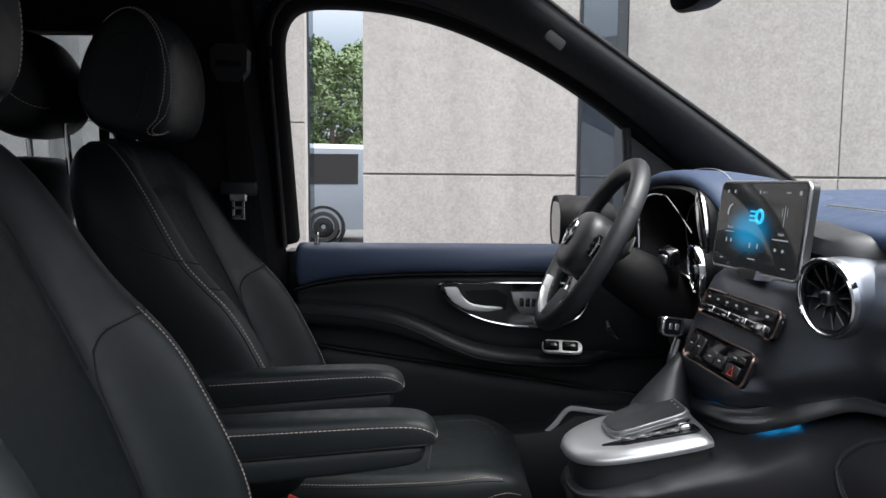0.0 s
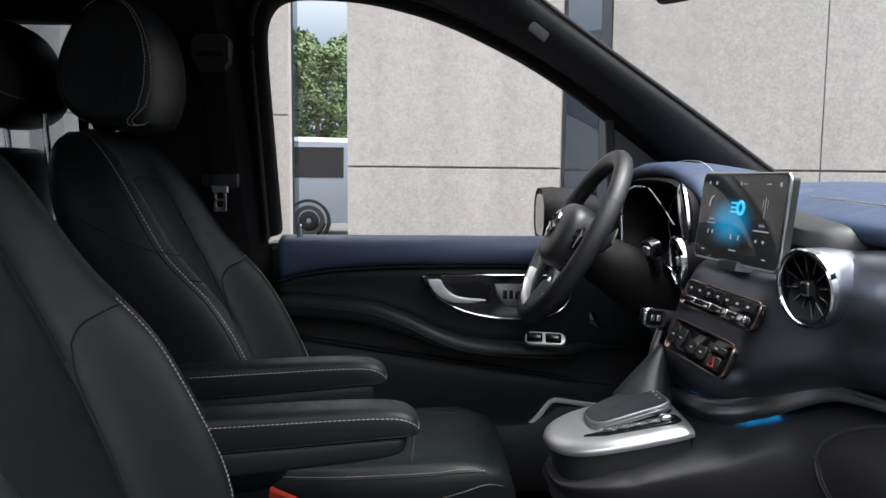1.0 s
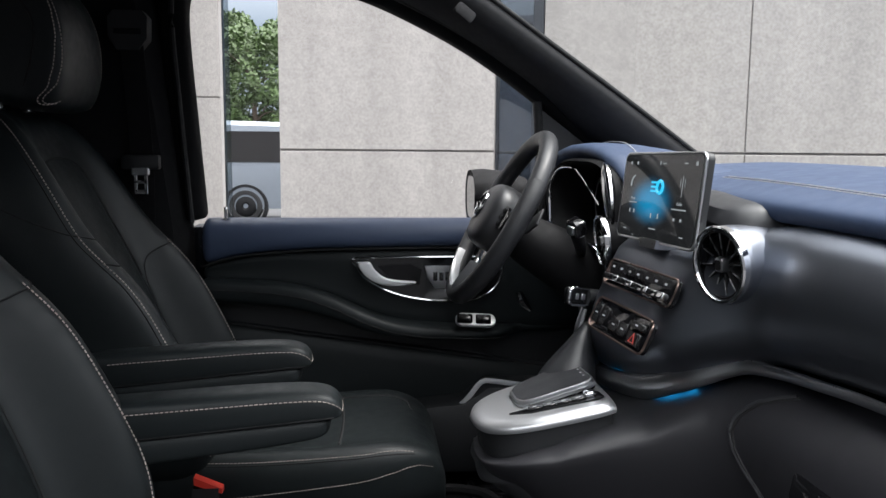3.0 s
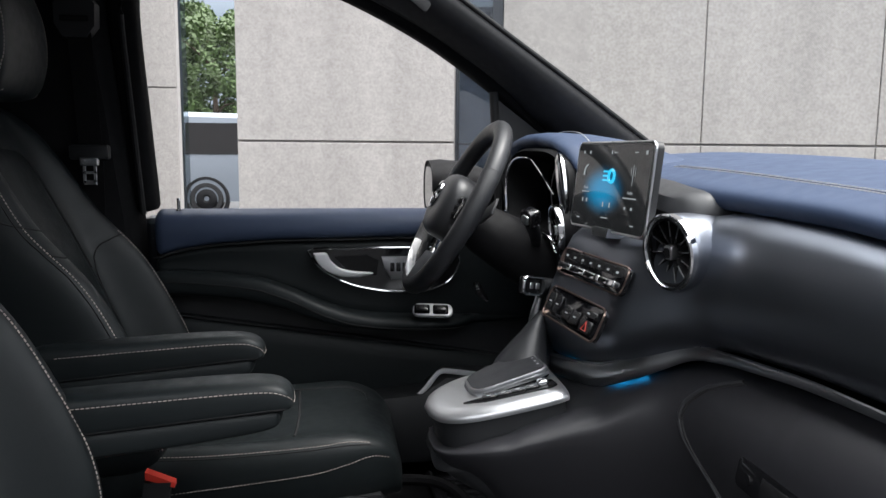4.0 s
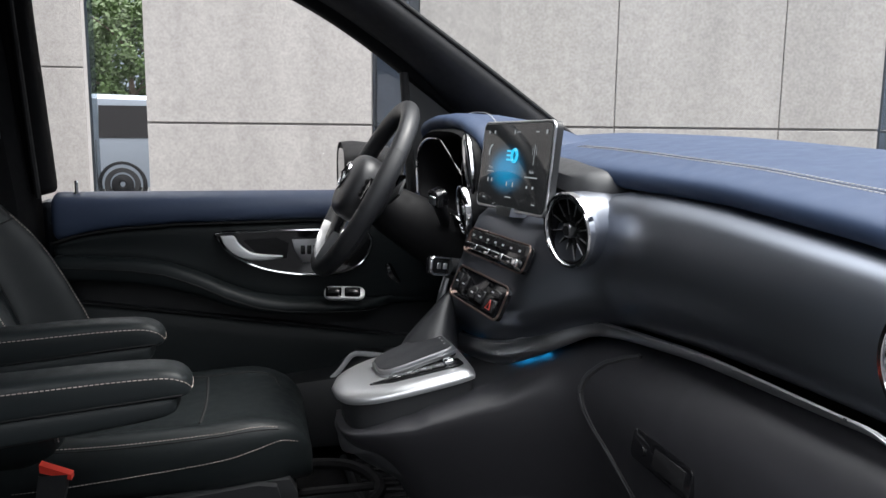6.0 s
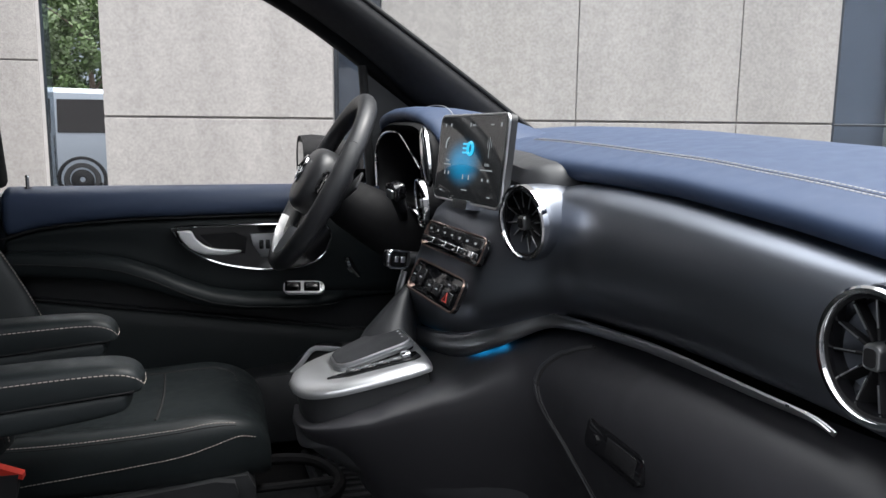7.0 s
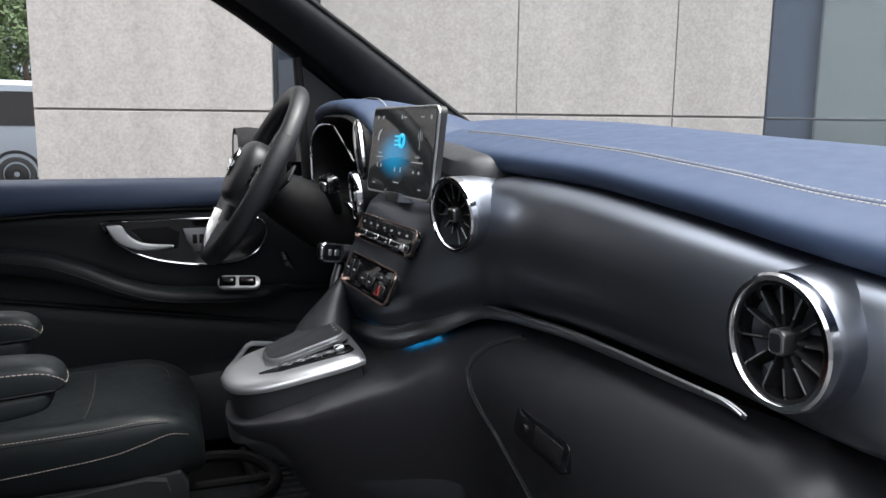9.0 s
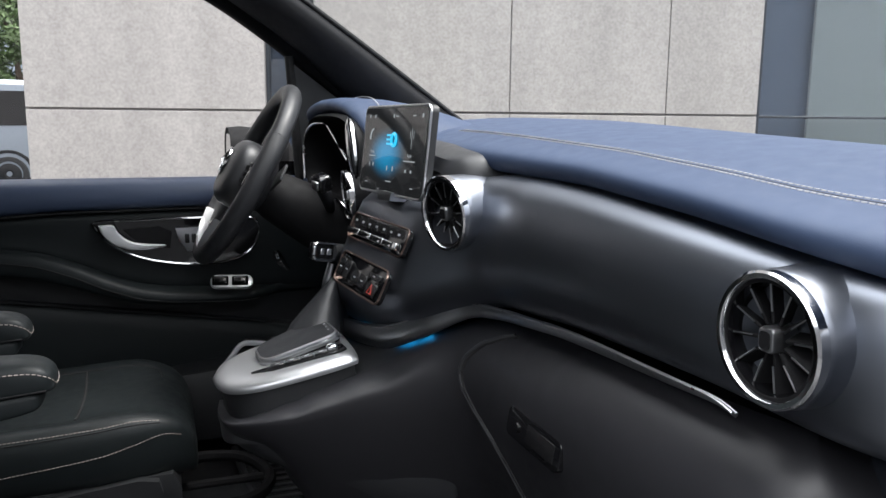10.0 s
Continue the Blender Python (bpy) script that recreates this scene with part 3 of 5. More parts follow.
structure("bonnet", loft([[Vector((x, y, z)) for x, z in ((1.08, 1.24), (1.5, 1.17), (1.9, 1.02), (2.02, 0.75), (1.95, 0.4), (1.08, 0.4))] for y in (0.62, 0.7, 1.43, 2.16, 2.25)]), BODY, "dark painted bonnet of the van")
structure("bulkhead", rbox((1.06, 0.68, 0.45), (1.10, 2.2, 1.30), 0.01), MATT_BLACK, "black bulkhead behind the dashboard")

# ---- driver's door ----
door = thing("door_1", (0.0, 2.13, 0.5), "closed driver's door with navy padded top and black trim", "door", kind="structure")
X0, X1, NX = -0.395, 0.66, 40
xs = [X0 + (X1 - X0) * i / NX for i in range(NX + 1)]


def along(sec):
    return loft([[Vector((x, y, z)) for y, z in sec(x)] for x in xs])


def belt_low(x):
    return ramp(x, [(-0.4, 1.100), (-0.33, 1.122), (-0.25, 1.134), (-0.1, 1.144), (0.22, 1.149), (0.66, 1.14)])


def rest_top(x):
    return ramp(x, [(-0.4, 1.074), (-0.3, 1.070), (-0.2, 1.062), (-0.127, 1.050), (-0.05, 1.022), (0.02, 0.988), (0.09, 0.963), (0.16, 0.952), (0.26, 0.946), (0.39, 0.942), (0.66, 0.94)])


part("belt_pad", along(lambda x: [(2.17, 1.222), (2.145, 1.226), (2.115, 1.218), (2.098, 1.196), (2.096, 1.168), (2.103, belt_low(x) + 0.008), (2.115, belt_low(x)), (2.17, belt_low(x))]), NAVY_DOOR, door, "navy leather padded window ledge", sub=1)
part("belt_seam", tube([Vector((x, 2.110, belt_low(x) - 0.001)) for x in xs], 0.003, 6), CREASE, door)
part("upper_trim", along(lambda x: [(2.17, belt_low(x) - 0.002), (2.122, belt_low(x) - 0.003), (2.112, belt_low(x) - 0.012), (2.118, (belt_low(x) + rest_top(x)) / 2), (2.118, rest_top(x) + 0.01), (2.11, rest_top(x) - 0.02), (2.17, rest_top(x) - 0.02)]), LEATHER_SOFT, door, sub=1)


def rest_out(x):
    return ramp(x, [(-0.4, 0.055), (-0.2, 0.065), (0.0, 0.085), (0.2, 0.10), (0.33, 0.10), (0.385, 0.085), (0.41, 0.05), (0.425, 0.015), (0.66, 0.01)])


def rest_low(x):
    return rest_top(x) - ramp(x, [(-0.4, 0.065), (-0.1, 0.065), (0.1, 0.045), (0.38, 0.030), (0.66, 0.02)])


part("armrest", along(lambda x: [(2.16, rest_top(x)), (2.12, rest_top(x) - 0.002), (2.13 - rest_out(x) * 0.85, rest_top(x) + 0.001), (2.13 - rest_out(x), rest_top(x) - 0.010),
                                 (2.13 - rest_out(x), rest_low(x) + 0.012), (2.13 - rest_out(x) * 0.85, rest_low(x)), (2.16, rest_low(x))]), LEATHER_SOFT, door, "black leather door armrest", sub=1)
part("armrest_seam", tube([Vector((x, 2.13 - rest_out(x) - 0.001, rest_top(x) - 0.027 + 0.01 * max(0, x))) for x in xs if x < 0.40], 0.0014, 6), CREASE, door)


def low_line(x):
    return ramp(x, [(-0.4, 0.966), (-0.338, 0.958), (0.483, 0.832), (0.66, 0.81)])


part("recess_panel", along(lambda x: [(2.17, rest_low(x) + 0.005), (2.135, rest_low(x) + 0.004), (2.135, low_line(x) - 0.005), (2.17, low_line(x) - 0.006)]), PLASTIC, door)
part("lower_panel", along(lambda x: [(2.17, low_line(x)), (2.125, low_line(x) + 0.002), (2.105, low_line(x) - 0.012), (2.098, low_line(x) - 0.08), (2.11, 0.68), (2.11, 0.55), (2.17, 0.52)]), LEATHER_SOFT, door, sub=1)
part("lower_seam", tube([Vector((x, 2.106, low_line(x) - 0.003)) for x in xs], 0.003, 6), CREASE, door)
part("outer_skin", rbox((-0.44, 2.20, 0.35), (0.95, 2.26, 1.20), 0.02), BODY, door, "dark painted outer door skin", smooth=False)
part("core", rbox((-0.40, 2.168, 0.5), (0.70, 2.2, 1.17), 0.005), MATT_BLACK, door, smooth=False)
# speaker grille frame and pocket low in the door
part("pocket", loft([[Vector((x, y, z)) for y, z in ((2.13, 0.80 + d), (2.05 - o, 0.785 + d), (2.03 - o, 0.70 + d), (2.04, 0.56), (2.13, 0.54))] for x, d, o in ((-0.3, -0.1, -0.02), (0.1, -0.06, 0.0), (0.28, -0.04, 0.02), (0.34, 0.005, 0.025), (0.55, 0.0, 0.025))]), PLASTIC, door, "black door pocket")
part("pocket_trim", tube(spline([(0.27, 2.045, 0.740), (0.29, 2.043, 0.760), (0.322, 2.043, 0.800), (0.345, 2.043, 0.804), (0.43, 2.043, 0.792), (0.56, 2.043, 0.775)], 24), 0.0055, 8, flat=1.3), SILVER, door, "satin silver trim strip")

# inner handle in its bowl
OUT = [(-0.012, 1.117), (0.0, 1.095), (0.03, 1.062), (0.09, 1.030), (0.16, 1.012), (0.24, 1.004), (0.31, 1.010), (0.36, 1.035), (0.385, 1.08), (0.375, 1.115), (0.34, 1.122), (0.2, 1.123), (0.08, 1.122), (0.01, 1.122)]
ring_pts = spline([(x, 2.108, z) for x, z in OUT + OUT[:1]], 70)[:-1]
part("bezel", tube(ring_pts, 0.0032, 8, True, up=(0, 1, 0)), CHROME, door, "thin chrome surround")
flat_pts = [(p.x, p.z) for p in ring_pts]
bowl = part("bowl", slab(flat_pts, 0.004, Matrix(((1, 0, 0, 0), (0, 0, -1, 2.110), (0, 1, 0, 0), (0, 0, 0, 1)))), PIANO, door, "black handle bowl")
part("handle_back", slab([(0.055, 1.10), (0.14, 1.105), (0.17, 1.09), (0.165, 1.05), (0.10, 1.055)], 0.004, Matrix(((1, 0, 0, 0), (0, 0, -1, 2.106), (0, 1, 0, 0), (0, 0, 0, 1)))), MATT_BLACK, bowl)
DOOR_M = Matrix(((1, 0, 0, 0), (0, 0, -1, 2.082), (0, 1, 0, 0), (0, 0, 0, 1)))
CRES = [(0.002, 1.113), (0.020, 1.114), (0.036, 1.112), (0.048, 1.092), (0.072, 1.073), (0.105, 1.065), (0.150, 1.061), (0.152, 1.056), (0.11, 1.050), (0.065, 1.054), (0.030, 1.070), (0.010, 1.093)]
cr = [(p.x, p.y) for p in spline([(x, z, 0) for x, z in CRES + CRES[:1]], 60)[:-1]]
part("door_handle", slab(cr, 0.014, DOOR_M, 0.004, 3), SILVER, door, "curved silver door handle")
part("handle_root", rbox((0.006, 2.09, 1.085), (0.04, 2.108, 1.108), 0.004, 2), MATT_BLACK, door)
part("seat_switch_plate", slab([(0.178, 1.10), (0.25, 1.10), (0.25, 1.04), (0.205, 1.04), (0.185, 1.07)], 0.01, Matrix(((1, 0, 0, 0), (0, 0, -1, 2.098), (0, 1, 0, 0), (0, 0, 0, 1))), 0.003), DARK_SATIN, door, "brushed switch plate")
for i in range(3):
    part("switch", rbox((0.20 + 0.016 * i, 2.09, 1.062), (0.211 + 0.016 * i, 2.1, 1.085), 0.002), BUTTON, door)
# window switches on the armrest
swm = basis((0.306, 2.040, 0.970), (1, -0.10, -0.03), (0.05, 0.78, 0.62))
sw = part("window_switch_plate", slab(rounded(0.104, 0.042, 0.018), 0.008, swm, 0.003), SILVER, door, "satin silver window switch surround")
for i in (-1, 1):
    part("switch_well", slab(rounded(0.040, 0.030, 0.005), 0.002, swm @ Matrix.Translation((0.024 * i - 0.004, 0, 0.001))), PIANO, sw)
    part("switch", rbox((-0.015, -0.010, 0), (0.015, 0.008, 0.009), 0.003, 2, swm @ Matrix.Translation((0.024 * i - 0.004, 0, 0.001))), BUTTON, sw)
part("lock_pin", join(tube([(-0.335, 2.135, 1.22), (-0.335, 2.135, 1.247)], 0.0045, 10), tube([(-0.335, 2.135, 1.247), (-0.335, 2.135, 1.252)], [0.006, 0.004], 10), tube([(-0.335, 2.135, 1.218), (-0.335, 2.135, 1.224)], 0.010, 12)), CHROME, door, "small chrome locking pin")

# ---- seats ----
SEAT_Y = 1.83
BACK = [(0.70, 0.215, -0.375, -0.325, -0.52), (0.78, 0.235, -0.39, -0.265, -0.54), (0.90, 0.25, -0.425, -0.285, -0.585), (1.00, 0.255, -0.465, -0.332, -0.63), (1.12, 0.255, -0.515, -0.395, -0.69),
        (1.185, 0.25, -0.545, -0.458, -0.72), (1.235, 0.245, -0.57, -0.505, -0.745), (1.33, 0.232, -0.615, -0.560, -0.775), (1.40, 0.215, -0.642, -0.605, -0.785), (1.445, 0.19, -0.662, -0.645, -0.78), (1.468, 0.16, -0.685, -0.68, -0.765), (1.475, 0.12, -0.70, -0.70, -0.745)]


def build_seat(label, arm_side, insert=True):
    seat = thing("car_seat", (-0.1, SEAT_Y, 0.5), label, "car seat", "front seats")

    def ring(row):
        z, w, xc, xb, xr = row
        half = [(xr, 0), (xr, 0.55 * w), (xr + 0.02, 0.88 * w), (xr * 0.62 + xb * 0.38, w), (xb - 0.055, 1.0 * w), (xb - 0.018, 0.96 * w), (xb, 0.84 * w), (xb - 0.008, 0.74 * w), (xc + 0.012, 0.60 * w), (xc, 0.45 * w), (xc, 0)]
        return [Vector((x, SEAT_Y + v, z)) for x, v in half] + [Vector((x, SEAT_Y - v, z)) for x, v in half[-2:0:-1]]
    back = part("backrest", loft([ring(r) for r in BACK]), LEATHER, seat, "black leather backrest with side bolsters", sub=2)
    # padded middle of the backrest
    rows = [r for r in BACK if 0.75 < r[0] < 1.41]
    rings = []
    for k, z in enumerate([0.78 + 0.058 * i for i in range(11)] + [1.372, 1.382]):
        w, xc, xb, xr = ramp(z, BACK)
        wid = w * 0.50 * (1.0 if z < 1.30 else max(0.55, 1 - ((z - 1.30) / 0.10) ** 2 * 0.5)) + (0.01 if z < 1.1 else 0)
        o = 0.012 if z < 1.37 else 0.0
        rings.append([Vector((xc - 0.03, SEAT_Y - wid, z)), Vector((xc + o * 0.3, SEAT_Y - wid * 0.98, z)), Vector((xc + o, SEAT_Y - wid * 0.86, z)), Vector((xc + o + 0.002, SEAT_Y, z)),
                      Vector((xc + o, SEAT_Y + wid * 0.86, z)), Vector((xc + o * 0.3, SEAT_Y + wid * 0.98, z)), Vector((xc - 0.03, SEAT_Y + wid, z))])
    part("back_insert", loft(rings), LEATHER_SOFT, back, "smooth leather centre panel", sub=1)
    sf = skin(back)
    for sgn in (-1, 1):
        side_name = "outer_" if sgn < 0 else ""
        ln = [Vector((xb - 0.020, SEAT_Y + sgn * w * 0.97, z)) for z, w, xc, xb, xr in BACK[1:-1]]
        part(side_name + "piping", tube(lay(ln, sf, 0.0, 60), 0.0016, 6), CREASE, back)
        part(side_name + "stitching", dashes(lay([p + Vector((0.008, -0.007 * sgn, 0)) for p in ln] if sgn < 0 else [Vector((xb - 0.002, SEAT_Y + 0.80 * w, z)) for z, w, xc, xb, xr in BACK[1:6]], sf, 0.0004, 60), 0.005, 0.0028, 0.0011), THREAD, back, "grey contrast stitching")
        w, xc, xb, xr = ramp(1.235, BACK)
        if sgn < 0:
            part("cross_seam", tube(lay([(xb - 0.02, SEAT_Y + sgn * 0.70 * w, 1.19), (xb, SEAT_Y + sgn * 0.86 * w, 1.225), (xb - 0.03, SEAT_Y + sgn * 0.98 * w, 1.24), (xb - 0.09, SEAT_Y + sgn * 1.02 * w, 1.262), (xr + 0.06, SEAT_Y + sgn * 1.02 * w, 1.30)], sf, 0.0, 24), 0.0018, 6), CREASE, back)
        inner = []
        for z, f in ((1.19, 0.97), (1.172, 0.82), (1.145, 0.66), (1.10, 0.57), (1.04, 0.535), (0.98, 0.53), (0.88, 0.54), (0.78, 0.56)):
            w, xc, xb, xr = ramp(z, BACK)
            inner.append(Vector((xb + (xc - xb) * max(0, min(1, (0.84 - f) / 0.24)), SEAT_Y + sgn * f * w, z)))
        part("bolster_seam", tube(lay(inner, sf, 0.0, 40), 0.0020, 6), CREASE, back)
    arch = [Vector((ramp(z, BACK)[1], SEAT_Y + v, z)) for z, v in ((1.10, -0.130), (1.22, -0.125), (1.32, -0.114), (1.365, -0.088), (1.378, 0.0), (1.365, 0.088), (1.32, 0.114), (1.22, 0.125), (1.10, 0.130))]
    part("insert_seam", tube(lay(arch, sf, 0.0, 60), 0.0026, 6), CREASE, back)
    # headrest
    prof = [(-0.752, 1.53), (-0.766, 1.585), (-0.750, 1.645), (-0.712, 1.712), (-0.655, 1.752), (-0.603, 1.738), (-0.566, 1.675), (-0.553, 1.600), (-0.562, 1.520), (-0.590, 1.484), (-0.655, 1.487), (-0.715, 1.500)]
    prof = [(x - 0.008, 1.618 + (z - 1.618) * 1.07) for x, z in prof]
    cx, cz = -0.66, 1.61
    rings = [[Vector((cx + (x - cx) * s, SEAT_Y + v, cz + (z - cz) * s)) for x, z in prof] for v, s in ((-0.130, 0.5), (-0.130, 0.83), (-0.120, 0.965), (-0.08, 1.02), (0, 1.03), (0.08, 1.02), (0.120, 0.965), (0.130, 0.83), (0.130, 0.5))]
    hr = part("headrest", loft(rings), LEATHER, seat, "rounded black leather headrest", sub=2)
    for sgn in (-1, 1):
        ln = [(-0.700, 1.716), (-0.648, 1.742), (-0.606, 1.722), (-0.580, 1.665), (-0.574, 1.60), (-0.588, 1.535), (-0.612, 1.503)]
        if sgn < 0:
            hs = skin(hr)
        pts = [Vector((x, SEAT_Y + sgn * 0.116, 1.618 + (z - 1.618) * 1.07)) for x, z in ln] + [Vector((-0.57, SEAT_Y + sgn * 0.095, 1.48))]
        part("stitching", join(dashes(lay(pts, hs), 0.005, 0.0025, 0.0011), dashes(lay([p + Vector((-0.009, sgn * 0.004, -0.003)) for p in pts], hs), 0.005, 0.0025, 0.0011)), THREAD, hr)
        arch = lay([(x, SEAT_Y + sgn * 0.14, z) for x, z in ((-0.742, 1.555), (-0.728, 1.625), (-0.69, 1.685), (-0.65, 1.69), (-0.620, 1.65), (-0.622, 1.59), (-0.642, 1.52))], hs, 0.0, 30)
        part("seam", tube(arch, 0.0024, 6), CREASE, hr)
        part("headrest_post", tube([(-0.715, SEAT_Y + sgn * 0.075, 1.44), (-0.71, SEAT_Y + sgn * 0.075, 1.55)], 0.007, 10), CHROME, seat, "chrome headrest post")
        part("post_collar", tube([(-0.716, SEAT_Y + sgn * 0.075, 1.462), (-0.715, SEAT_Y + sgn * 0.075, 1.480)], [0.016, 0.012], 12), PLASTIC, seat)
    # cushion
    st = [(-0.44, 0.20, 0.755, 0.66), (-0.38, 0.215, 0.765, 0.65), (-0.20, 0.225, 0.765, 0.645), (0.0, 0.228, 0.775, 0.645), (0.075, 0.223, 0.783, 0.645), (0.130, 0.210, 0.780, 0.645), (0.170, 0.190, 0.760, 0.645), (0.193, 0.165, 0.720, 0.64), (0.198, 0.150, 0.68, 0.645)]
    rings = []
    for x, w, zt, zb in st:
        b = 0.016 if x < 0.12 else 0.004
        half = [(0, zt), (0.5 * w, zt), (0.66 * w, zt + 0.3 * b), (0.80 * w, zt + b), (0.93 * w, zt + 0.8 * b), (1.0 * w, zt - 0.012), (1.01 * w, (zt + zb) / 2), (0.98 * w, zb), (0.5 * w, zb - 0.01)]
        rings.append([Vector((x, SEAT_Y + v, z)) for v, z in half] + [Vector((x, SEAT_Y, zb - 0.01))] + [Vector((x, SEAT_Y - v, z)) for v, z in half[:0:-1]])
    cush = part("seat_cushion", loft(rings), LEATHER, seat, "black leather seat cushion", sub=2)
    cs = skin(cush)
    for sgn in (-1, 1):
        top = [Vector((x, SEAT_Y + sgn * 0.975 * w, zt + 0.01)) for x, w, zt, zb in st[1:6]]
        part("stitching", dashes(lay(top, cs), 0.005, 0.0025, 0.0007), THREAD, cush)
        part("top_seam", tube(lay([p + Vector((0, sgn * 0.005, -0.006)) for p in top], cs, 0.0), 0.0014, 6), CREASE, cush)
        low = [Vector((x, SEAT_Y + sgn * 1.03 * w, zz)) for (x, w, _, _), zz in zip(st[1:7], (0.68, 0.70, 0.722, 0.738, 0.750, 0.738))]
        part("piping", dashes(lay([p + Vector((0, 0, 0.004)) for p in low], cs), 0.005, 0.0025, 0.0006), THREAD, cush)
    part("cushion_seam", join(tube(lay([(-0.035, SEAT_Y - 0.15, 0.80), (-0.03, SEAT_Y, 0.80), (-0.035, SEAT_Y + 0.15, 0.80)], cs, 0.0), 0.0032, 6),
                              tube(lay([(-0.3, SEAT_Y + 0.155, 0.80), (0.0, SEAT_Y + 0.155, 0.80), (0.09, SEAT_Y + 0.15, 0.80), (0.13, SEAT_Y + 0.13, 0.80), (0.14, SEAT_Y + 0.08, 0.80)], cs, 0.0), 0.0022, 6)), CREASE, cush)
    part("seat_base", loft([[Vector((x, SEAT_Y + v, z)) for v, z in ((-0.215, 0.67 - d), (-0.222, 0.60), (-0.19, 0.50), (0.19, 0.50), (0.222, 0.60), (0.215, 0.67 - d))] for x, d in ((-0.46, 0.04), (-0.3, 0.02), (0.10, 0.0), (0.145, 0.0), (0.16, 0.03))]), PLASTIC, seat, "black plastic seat base")
    part("base_panel", loft([[Vector((x, SEAT_Y - 0.235 + o, z)) for x, z in ((-0.42, 0.625), (-0.1, 0.655), (0.08, 0.672), (0.118, 0.665), (0.125, 0.64), (0.08, 0.56), (-0.42, 0.54))] for o in (0, 0.03)]), PLASTIC, seat)
    # armrest
    y = SEAT_Y + arm_side * 0.275
    st = [(-0.52, 1.020, 0.898, 0.030), (-0.45, 1.024, 0.914, 0.036), (-0.30, 1.033, 0.932, 0.038), (-0.18, 1.039, 0.947, 0.038), (-0.115, 1.038, 0.957, 0.037), (-0.090, 1.028, 0.966, 0.033), (-0.078, 1.010, 0.982, 0.022)]

    def arm_ring(x, zt, zb, w, f0, f1):
        a, b = zb + (zt - zb) * f0, zb + (zt - zb) * f1
        return [Vector((x, y - w * 0.75, b)), Vector((x, y - w, b - (b - a) * 0.22)), Vector((x, y - w, a + (b - a) * 0.15)), Vector((x, y - w * 0.9, a)), Vector((x, y + w * 0.9, a)), Vector((x, y + w, a + (b - a) * 0.15)), Vector((x, y + w, b - (b - a) * 0.22)), Vector((x, y + w * 0.75, b))]
    arm = part("armrest", loft([arm_ring(*s, 0.36, 1.0) for s in st]), LEATHER, seat, "padded black leather armrest", sub=2)
    part("armrest_underside", loft([arm_ring(x - 0.006, zt, zb, w * 0.985, 0.0, 0.46) for x, zt, zb, w in st[:-1]]), LEATHER_SOFT, arm, sub=2)
    asf = skin(arm)
    for sgn in (-1, 1):
        ln = [Vector((x, y + sgn * w * 1.05, zb + (zt - zb) * 0.83)) for x, zt, zb, w in st[1:-2]] + [Vector((-0.088, y + sgn * 0.034, 1.016)), Vector((-0.070, y + sgn * 0.018, 1.0)), Vector((-0.068, y, 0.998))]
        part("stitching", dashes(lay(ln, asf), 0.005, 0.0025, 0.0007), THREAD, arm)
        part("under_seam", tube(lay([Vector((x, y + sgn * w * 1.05, zb + (zt - zb) * 0.42)) for x, zt, zb, w in st[1:-1]], asf, 0.0), 0.0014, 6), CREASE, arm)
    part("armrest_pivot", tube([(-0.50, y - 0.03, 0.955), (-0.50, y + 0.03, 0.955)], 0.035, 16), PLASTIC, arm)
    # belt buckle beside the cushion
    part("buckle", loft([[Vector((x + dx, SEAT_Y + arm_side * 0.262 + v, z)) for x, v in ((-0.312, -0.012), (-0.262, -0.012), (-0.262, 0.012), (-0.312, 0.012))] for dx, z in ((-0.03, 0.62), (-0.008, 0.70), (0.0, 0.745))]), PLASTIC, seat, "black belt buckle")
    part("buckle_button", loft([[Vector((x, SEAT_Y + arm_side * 0.262 + v, z + s * (x + 0.287))) for x, v in ((-0.310, -0.011), (-0.256, -0.011), (-0.256, 0.011), (-0.310, 0.011))] for z, s in ((0.744, -0.35), (0.757, -0.45))]), RED, seat, "red release button")
    return seat


driver = build_seat("black leather driver's seat with grey stitching and armrest", -1)
passenger = copy_thing(driver, Matrix.Translation((-0.125, SEAT_Y - 0.755, 0.48)))
passenger.scale.y = 1.18
passenger.location.y -= 0.046
tagged(passenger, "black leather passenger seat with grey stitching beside the open side")
# its armrest is on the inner side
for o in list(passenger.children_recursive):
    n = o.name.split(".")[0]
    if o.parent == passenger and n in ("backrest", "headrest", "headrest_post", "post_collar"):
        o.location.z += 0.04
    if n.startswith("outer_"):
        bpy.data.objects.remove(o)
        continue
    if n in ("armrest", "buckle", "buckle_button"):
        o.location.y += 0.515 if n == "armrest" else 0.524
        o.location.x += 0.09 if n == "armrest" else 0.0
        o.location.z += 0.004 if n == "armrest" else 0.0

rear = thing("car_seat", (-1.05, 1.95, 0.5), "black leather rear seat turned to face backwards", "car seat")
part("backrest", loft([[Vector((x, 1.95 + v, z)) for x, v in ((-0.98 + d, -w), (-0.93 + d, -w * 0.9), (-0.93 + d, w * 0.9), (-0.98 + d, w), (-1.08 + d, w * 0.9), (-1.08 + d, -w * 0.9))] for z, w, d in ((0.6, 0.19, -0.12), (1.0, 0.2, -0.05), (1.3, 0.19, -0.01), (1.42, 0.17, 0.0), (1.445, 0.13, 0.0))]), LEATHER, rear, sub=2)
prof = [(-0.862, 1.53), (-0.868, 1.60), (-0.895, 1.68), (-0.945, 1.745), (-1.00, 1.752), (-1.05, 1.70), (-1.065, 1.60), (-1.05, 1.50), (-1.0, 1.465), (-0.92, 1.468)]
